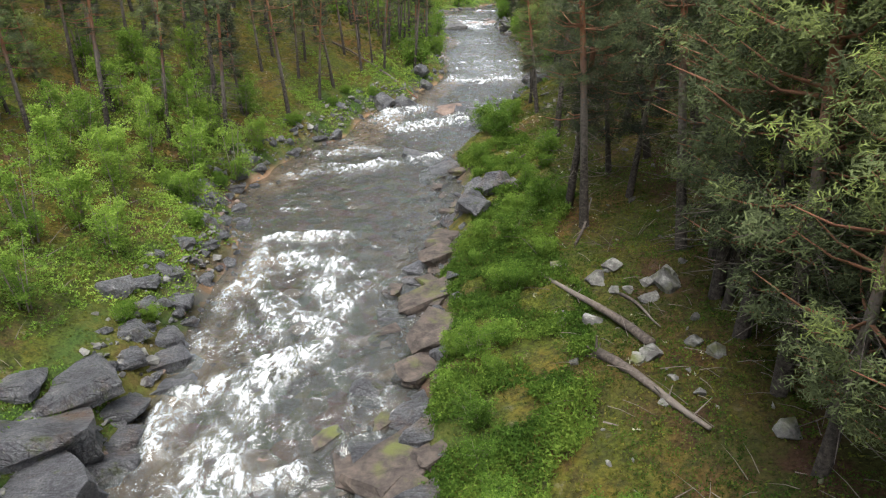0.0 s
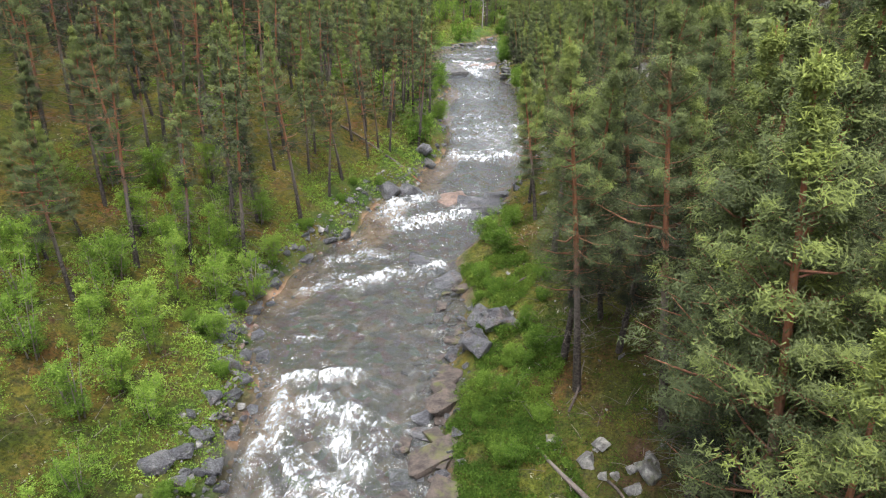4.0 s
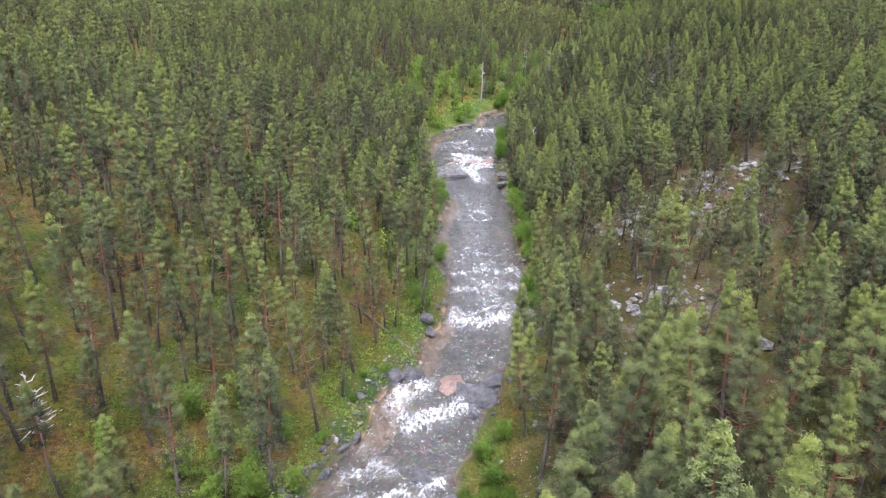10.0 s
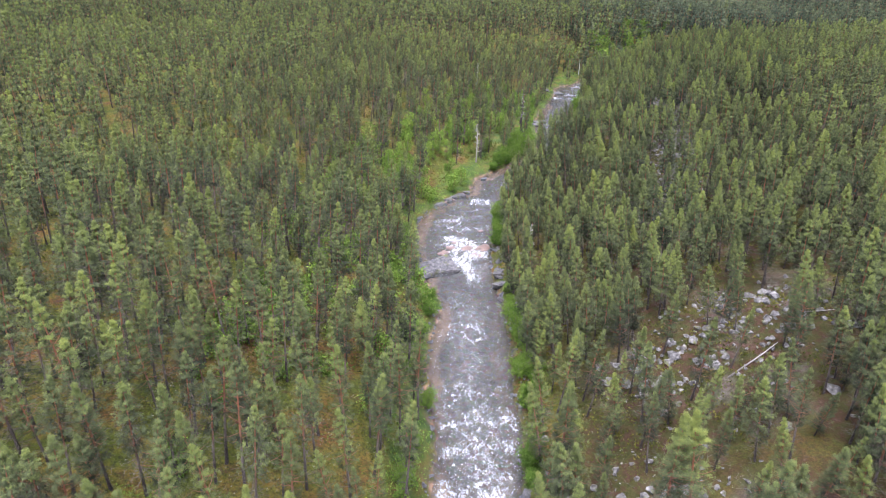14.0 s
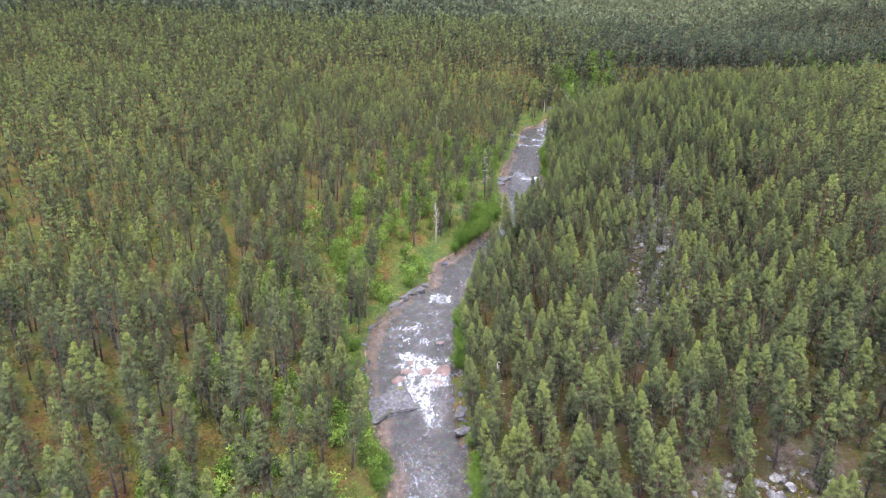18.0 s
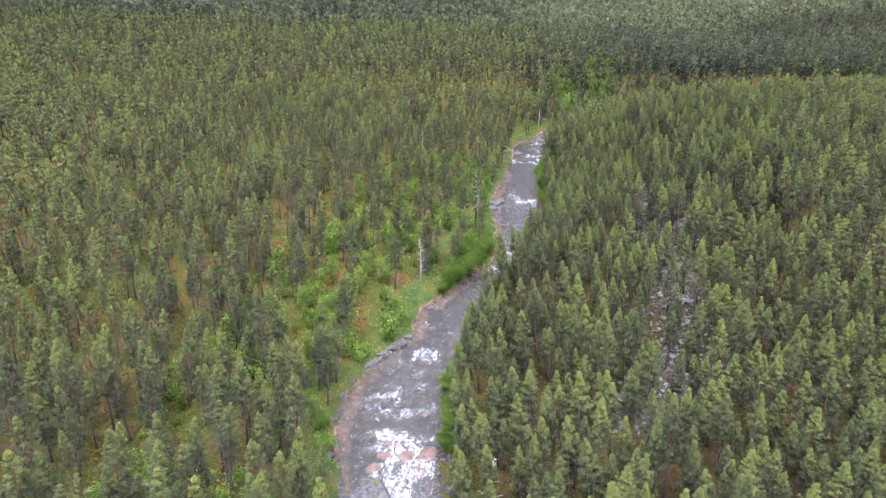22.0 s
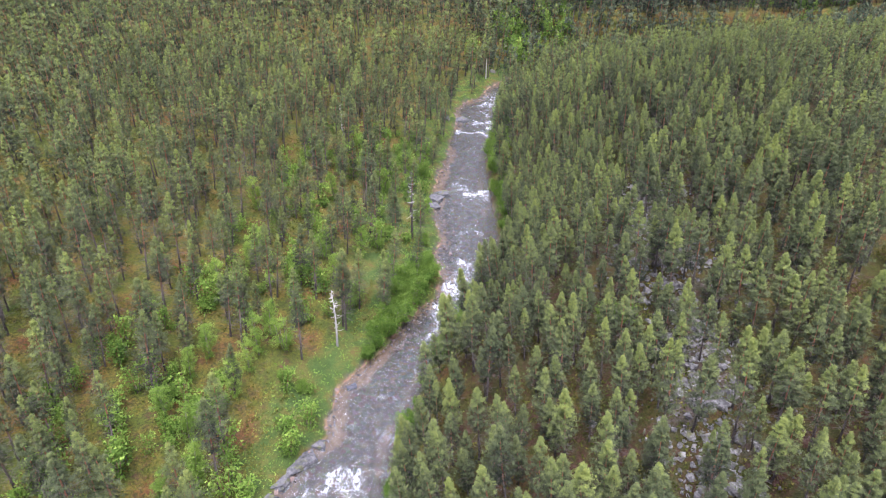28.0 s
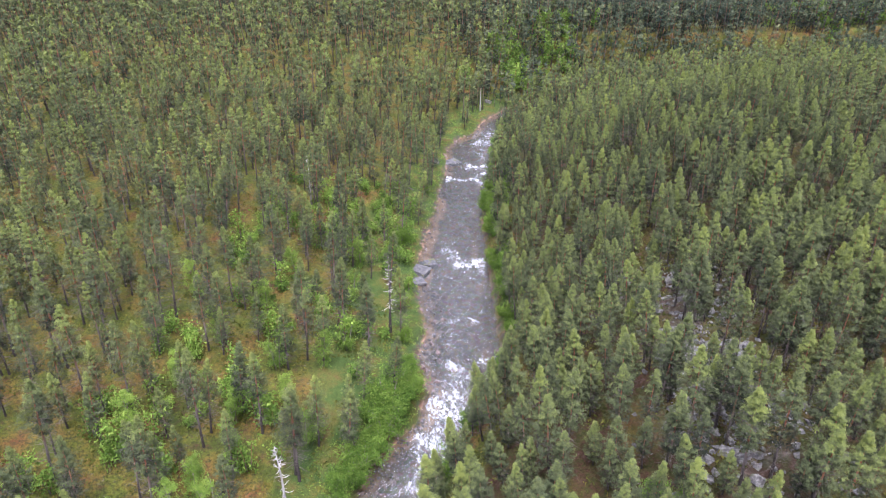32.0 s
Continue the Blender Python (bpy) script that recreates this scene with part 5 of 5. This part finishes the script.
# ---- young birches and bushes ----
YOUNG = [(-16.8, 33.8, 3, 1.0), (-12.2, 30.6, 3, 1.0), (-14.8, 33.6, 1, 0.9), (-12.4, 34.4, 3, 0.9), (-14.0, 26.6, 3, 0.9), (-13.0, 21.6, 3, 0.8), (-16.0, 21.6, 1, 0.8), (-18.6, 27.0, 3, 1.0), (-19.4, 22.6, 1, 0.9), (-11.4, 20.4, 3, 0.7), (-12.4, 14.6, 3, 0.7), (-14.2, 14.2, 1, 0.7), (-10.6, 35.6, 3, 0.7), (-17.6, 38.6, 3, 1.0), (-20.0, 37.6, 1, 1.0), (-13.6, 29.2, 2, 0.75), (-13.3, 33.0, 2, 0.8), (-14.4, 31.4, 0, 0.8), (-13.2, 36.2, 1, 0.9), (-15.2, 36.2, 0, 0.85), (-12.0, 16.4, 1, 0.6), (-13.5, 19.6, 1, 0.8), (-14.3, 22.7, 0, 0.8), (-10.8, 32.3, 1, 0.8), (-12.6, 24.0, 0, 0.7), (-15.5, 26.0, 2, 0.7), (-16.2, 29.0, 3, 0.9), (-11.8, 38.6, 3, 0.8), (-17.5, 24.0, 1, 0.8), (-15.0, 17.0, 0, 0.8), (-17.8, 19.5, 2, 0.7), (-20.5, 26.0, 0, 0.9), (-21.5, 33.5, 2, 0.7), (-15.2, 40.5, 0, 0.8), (-11.2, 27.2, 3, 0.6)]
for x, y, k, s in YOUNG:
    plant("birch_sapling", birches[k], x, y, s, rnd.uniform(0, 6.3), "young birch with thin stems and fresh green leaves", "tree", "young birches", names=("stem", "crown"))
BACK_BIRCHES = [(-3.5, 143.0, 2, 1.25), (-5.2, 137.5, 2, 1.2), (-1.0, 148.5, 2, 1.2), (-6.0, 132.0, 2, 1.2), (-6.4, 127.0, 1, 1.4), (2.0, 149.5, 1, 1.3), (0.0, 152.0, 2, 1.1), (3.5, 156.0, 0, 1.2), (8.0, 162.0, 2, 1.0), (12.0, 168.0, 2, 1.1), (10.0, 157.0, 1, 1.2), (15.0, 171.0, 1, 1.1), (-2.0, 146.0, 2, 1.0), (18.0, 190.0, 2, 1.1), (-6.6, 148.5, 2, 1.1), (-8.5, 146.0, 2, 1.0), (-4.5, 140.0, 0, 1.0), (-7.5, 137.0, 2, 1.1), (-8.5, 130.0, 0, 1.1), (-9.0, 124.0, 2, 1.0), (-7.0, 118.0, 0, 1.0), (-2.6, 180.0, 2, 1.2), (1.0, 172.0, 2, 1.1), (5.5, 178.0, 0, 1.2), (-3.0, 165.0, 0, 1.2), (9.0, 186.0, 2, 1.1), (3.0, 160.0, 0, 1.0), (12.0, 176.0, 0, 1.0), (-6.0, 158.0, 2, 1.2), (14.0, 196.0, 2, 1.1), (16.0, 182.0, 1, 1.2), (7.0, 168.0, 1, 1.2), (-10.0, 140.0, 2, 1.1)]
for x, y, k, s in BACK_BIRCHES:
    plant("birch", birches[k], x, y, s, rnd.uniform(0, 6.3), "light green birch at the edge of the clearing", "tree", "birches in the clearing")
low_birch = [leafy(700 + i, h, w, 3, 15, 5, 4, 0.3, 0.08) for i, (h, w) in enumerate([(2.4, 1.2), (3.4, 1.4), (1.6, 1.2), (4.6, 1.7)])]
spots = np.stack([rs.uniform(-26, 27, 1300), rs.uniform(52, 214, 1300), rs.uniform(0.6, 1.2, 1300), rs.uniform(0, 6.3, 1300), rs.randint(0, 4, 1300)], -1)
spots = spots[(bank_left(spots[:, 1]) - spots[:, 0] > 1.5) & (bank_left(spots[:, 1]) - spots[:, 0] < np.interp(spots[:, 1], [52, 120, 150, 200], [22, 24, 34, 26])) & (fbm(spots[:, 0] * 0.12, spots[:, 1] * 0.12 + 4, 3) > 0.5)]
woods("birch_undergrowth", spots, low_birch, "light green birch scrub between the pines", birch_leaves)
grove = np.concatenate([np.stack([rs.normal(x, r, n), rs.normal(y, r, n), rs.uniform(1.2, 1.9, n), rs.uniform(0, 6.3, n), rs.randint(0, 4, n)], -1) for x, y, r, n in [(64, 272, 6, 40), (78, 285, 8, 40), (170, 300, 22, 90), (205, 290, 18, 70), (130, 310, 14, 40)]])
# Added spruces: their dark stands in for shade on the ground behind the hill.
thicket = np.stack([rs.uniform(50, 300, 2600), rs.uniform(256, 312, 2600), rs.uniform(0.35, 0.7, 2600), rs.uniform(0, 6.3, 2600), rs.randint(0, 6, 2600)], -1)
woods("young_spruce_thicket", thicket, far_kinds, "dark young spruces added to fill the shaded side valley", hazed_spruce_needles)
woods("birch_grove", grove, low_birch, "light green birch grove in the side valley", birch_leaves)
spots = []
for k in range(46):
    y = rnd.uniform(9, 34)
    d = rnd.uniform(0.7, 4.6)
    if not (d > 2.6 and 10 < y < 20) and not (25.5 < y < 31.5 and d < 3.2):
        spots.append((float(bank_right(y)) + d, y, rnd.uniform(0.3, 0.58)))
for k in range(16):
    y = rnd.uniform(12, 50)
    spots.append((float(bank_left(y)) - rnd.uniform(0.6, 3.0), y, rnd.uniform(0.25, 0.45)))
for x, y, s in spots:
    plant("willow_bush", bushes[rnd.randrange(3)], x, y, s, rnd.uniform(0, 6.3), "low bright green willow bush by the river", "bush", "low bushes by the river", names=("stem", "leaves"))
spots = [(20.1, 161.2, 1.9), (18.5, 158.4, 1.8), (21.6, 163.4, 1.7), (17.0, 156.2, 1.8), (18.9, 161.6, 2.0), (15.4, 154.0, 1.6), (17.0, 159.6, 1.6), (13.6, 152.2, 1.5), (20.3, 165.0, 1.6), (22.0, 167.4, 1.3), (24.4, 196.0, 1.5), (40.0, 197.0, 1.8), (42.0, 204.0, 1.7), (38.4, 184.5, 1.6), (44.8, 212.0, 1.7), (11.8, 148.7, 1.0), (14.7, 152.6, 1.1), (16.4, 156.0, 1.2), (13.0, 150.4, 1.0), (41.3, 200.4, 1.5), (40.0, 194.0, 1.4), (39.0, 188.0, 1.4), (43.5, 208.0, 1.4), (46.0, 216.0, 1.4), (37.5, 181.0, 1.3), (10.8, 121.7, 1.2), (11.2, 118.0, 1.3), (10.6, 114.0, 1.2), (11.6, 124.6, 1.1), (10.6, 110.5, 1.0), (-1.9, 63.7, 0.9), (-2.8, 59.1, 0.9), (-0.8, 89.0, 1.0), (-1.2, 92.0, 1.0), (-2.0, 80.0, 1.1), (-2.4, 76.0, 1.0), (-1.0, 71.0, 1.0), (-1.8, 84.0, 1.0), (10.6, 77.2, 1.1), (10.4, 71.3, 0.9), (10.9, 80.0, 1.0), (10.6, 83.5, 1.1), (10.5, 68.5, 0.8), (11.0, 74.2, 1.0), (4.0, 143.7, 0.8), (2.0, 145.0, 0.8), (-4.6, 112.0, 1.0), (-5.2, 116.0, 1.0), (22.0, 173.0, 0.9), (22.6, 180.0, 1.0), (23.4, 197.0, 1.0), (28.0, 208.0, 1.0), (31.0, 214.0, 1.0), (3.2, 36.0, 0.8), (2.6, 38.5, 0.8), (1.9, 33.6, 0.6), (4.2, 40.4, 0.8), (37.2, 138.0, 1.3), (38.6, 136.6, 1.0)]
for x, y, s in spots:
    plant("willow_bush", bushes[rnd.randrange(2)], x, y, s, rnd.uniform(0, 6.3), "dense fresh green willow bush on the river bank", "bush", "willow bushes on the banks", names=("stem", "leaves"))


for k in range(66):
    y = 58 + 2.9 * k + rnd.uniform(-1.2, 1.2)
    if not 96 < y < 107:
        plant("willow_bush", bushes[rnd.randrange(2)], float(bank_right(y)) + rnd.uniform(0.5, 1.6), y, rnd.uniform(0.7, 1.25), rnd.uniform(0, 6.3), "dark green willow bush between the pines and the water", "bush", "willow bushes under the pines", names=("stem", "leaves"))


# ---- ground cover: heath, bilberry and grass, joined ----
def cover(name, n, xs, ys, keep, size, leaf, label, leaves=5, tall=0.0):
    x, y = rs.uniform(*xs, n), rs.uniform(*ys, n)
    ok = keep(x, y)
    x, y = x[ok], y[ok]
    z = ground_z(x, y)
    patch = fbm(x * 0.5 + 3, y * 0.5, 3)
    clump = smooth(0.42, 0.66, fbm(x * 1.1 + 31, y * 1.1, 3))
    z = z + tall * clump * rs.uniform(0.2, 1, len(x))
    patch = patch + (0.25 * clump - 0.12) * (tall > 0)
    c = np.repeat(np.stack([x, y, z + size * 0.3], -1), leaves, 0) + rs.normal(0, size * 0.7, (len(x) * leaves, 3)) * [1, 1, 0.35]
    v, f, t = blades(rs, c, np.tile([0, 0, 0.5], (len(c), 1)), size, size * 0.55, np.repeat(0.15 + 0.8 * patch, leaves) + rs.normal(0, 0.14, len(c)))
    return tagged(new(name, mesh_from(name, v, f, [leaf], tones=t)), label, "ground cover", kind="stuff")


def dist(x, y):
    return np.maximum(bank_left(y) - x, x - bank_right(y))


cover("heath", 90000, (-26, 20), (8, 60), lambda x, y: (dist(x, y) > 1.0) & (rs.uniform(0, 1, len(x)) < np.clip(1.5 * fbm(x * 0.4, y * 0.4, 3), 0, 1)), 0.085, heath_leaves, "low heath and moss tufts on the forest floor", 4)
cover("bilberry", 70000, (-2, 7), (7, 36), lambda x, y: (x > bank_right(y) + 0.4) & (x < bank_right(y) + 5.4 - 2.5 * vnoise(x * 0.4, y * 0.4)) & (vnoise(x * 1.1, y * 1.1 + 5) > 0.36), 0.1, shrub_leaves, "lush green undergrowth along the bank", 5, 0.4)
cover("bilberry_sprigs", 60000, (3, 20), (6, 42), lambda x, y: (dist(x, y) > 3.2) & (fbm(x * 0.9 + 7, y * 0.9, 3) > 0.44), 0.06, shrub_leaves, "sparse dark bilberry sprigs in the litter under the pines", 4)
cover("bank_grass", 24000, (-14, -1), (8, 60), lambda x, y: (bank_left(y) - x > 0.3) & (bank_left(y) - x < 4) & (vnoise(x * 0.6 + 9, y * 0.6) > 0.45), 0.1, birch_leaves, "green herbs growing between the bank stones", 5, 0.3)
cover("slope_herbs", 44000, (-24, -8), (8, 52), lambda x, y: (dist(x, y) > 0.6) & (vnoise(x * 0.7 + 2, y * 0.7) + 0.35 * vnoise(x * 2.3, y * 2.3) > 0.78), 0.085, birch_leaves, "bright green herbs and bilberry on the mossy slope", 5)
cover("clearing_grass", 52000, (-14, 52), (54, 262), lambda x, y: (bank_left(y) - x > 0.2) & (bank_left(y) - x < np.interp(y, [58, 100, 128, 150, 180, 260], [5, 4, 8, 8, 5, 8])), 0.2, birch_leaves, "green grass and herbs in the riverside clearing", 3)
cover("shore_herbs", 20000, (4, 60), (38, 262), lambda x, y: (x - bank_right(y) > 0.3) & (x - bank_right(y) < 3.0), 0.28, shrub_leaves, "green herbs under the pines along the shore", 4)
cover("forest_heath", 60000, (-60, 75), (58, 210), lambda x, y: (dist(x, y) > 3) & (fbm(x * 0.25, y * 0.25, 3) > 0.45), 0.34, heath_leaves, "mossy heath between the pines", 3)

# ---- dead twigs, lichen tufts and litter under the pines ----
def litter_sticks(name, n, xs, ys, keep, label):
    x, y = rs.uniform(*xs, n), rs.uniform(*ys, n)
    ok = keep(x, y)
    c = np.stack([x[ok], y[ok], ground_z(x[ok], y[ok]) + 0.08], -1)
    pieces = []
    for a in c:
        t, r = rs.uniform(0, 6.3), rs.uniform(0.3, 1.1)
        d = np.array([math.cos(t), math.sin(t), rs.uniform(0, 0.5)]) * r
        pieces.append(tube([a, a + d * 0.5 + [0, 0, 0.04], a + d], [0.013, 0.009, 0.003], 3, rs.uniform(0.3, 0.95)))
    v, f, t = join(pieces)
    return tagged(new(name, mesh_from(name, v, f, [log_bark], tones=t)), label, "dead twigs", kind="stuff")


litter_sticks("dead_twigs", 1500, (3, 26), (6, 60), lambda x, y: dist(x, y) > 3.5, "bleached dead twigs on the ground under the pines")
litter_sticks("slope_twigs", 700, (-26, -9), (10, 60), lambda x, y: dist(x, y) > 2, "dead twigs lying in the moss of the slope")
cover("reindeer_lichen", 9000, (-26, 24), (8, 70), lambda x, y: (dist(x, y) > 2.0) & (fbm(x * 0.6 + 20, y * 0.6, 3) > 0.55), 0.09, lichen_tufts, "pale reindeer lichen tufts in the moss", 4)
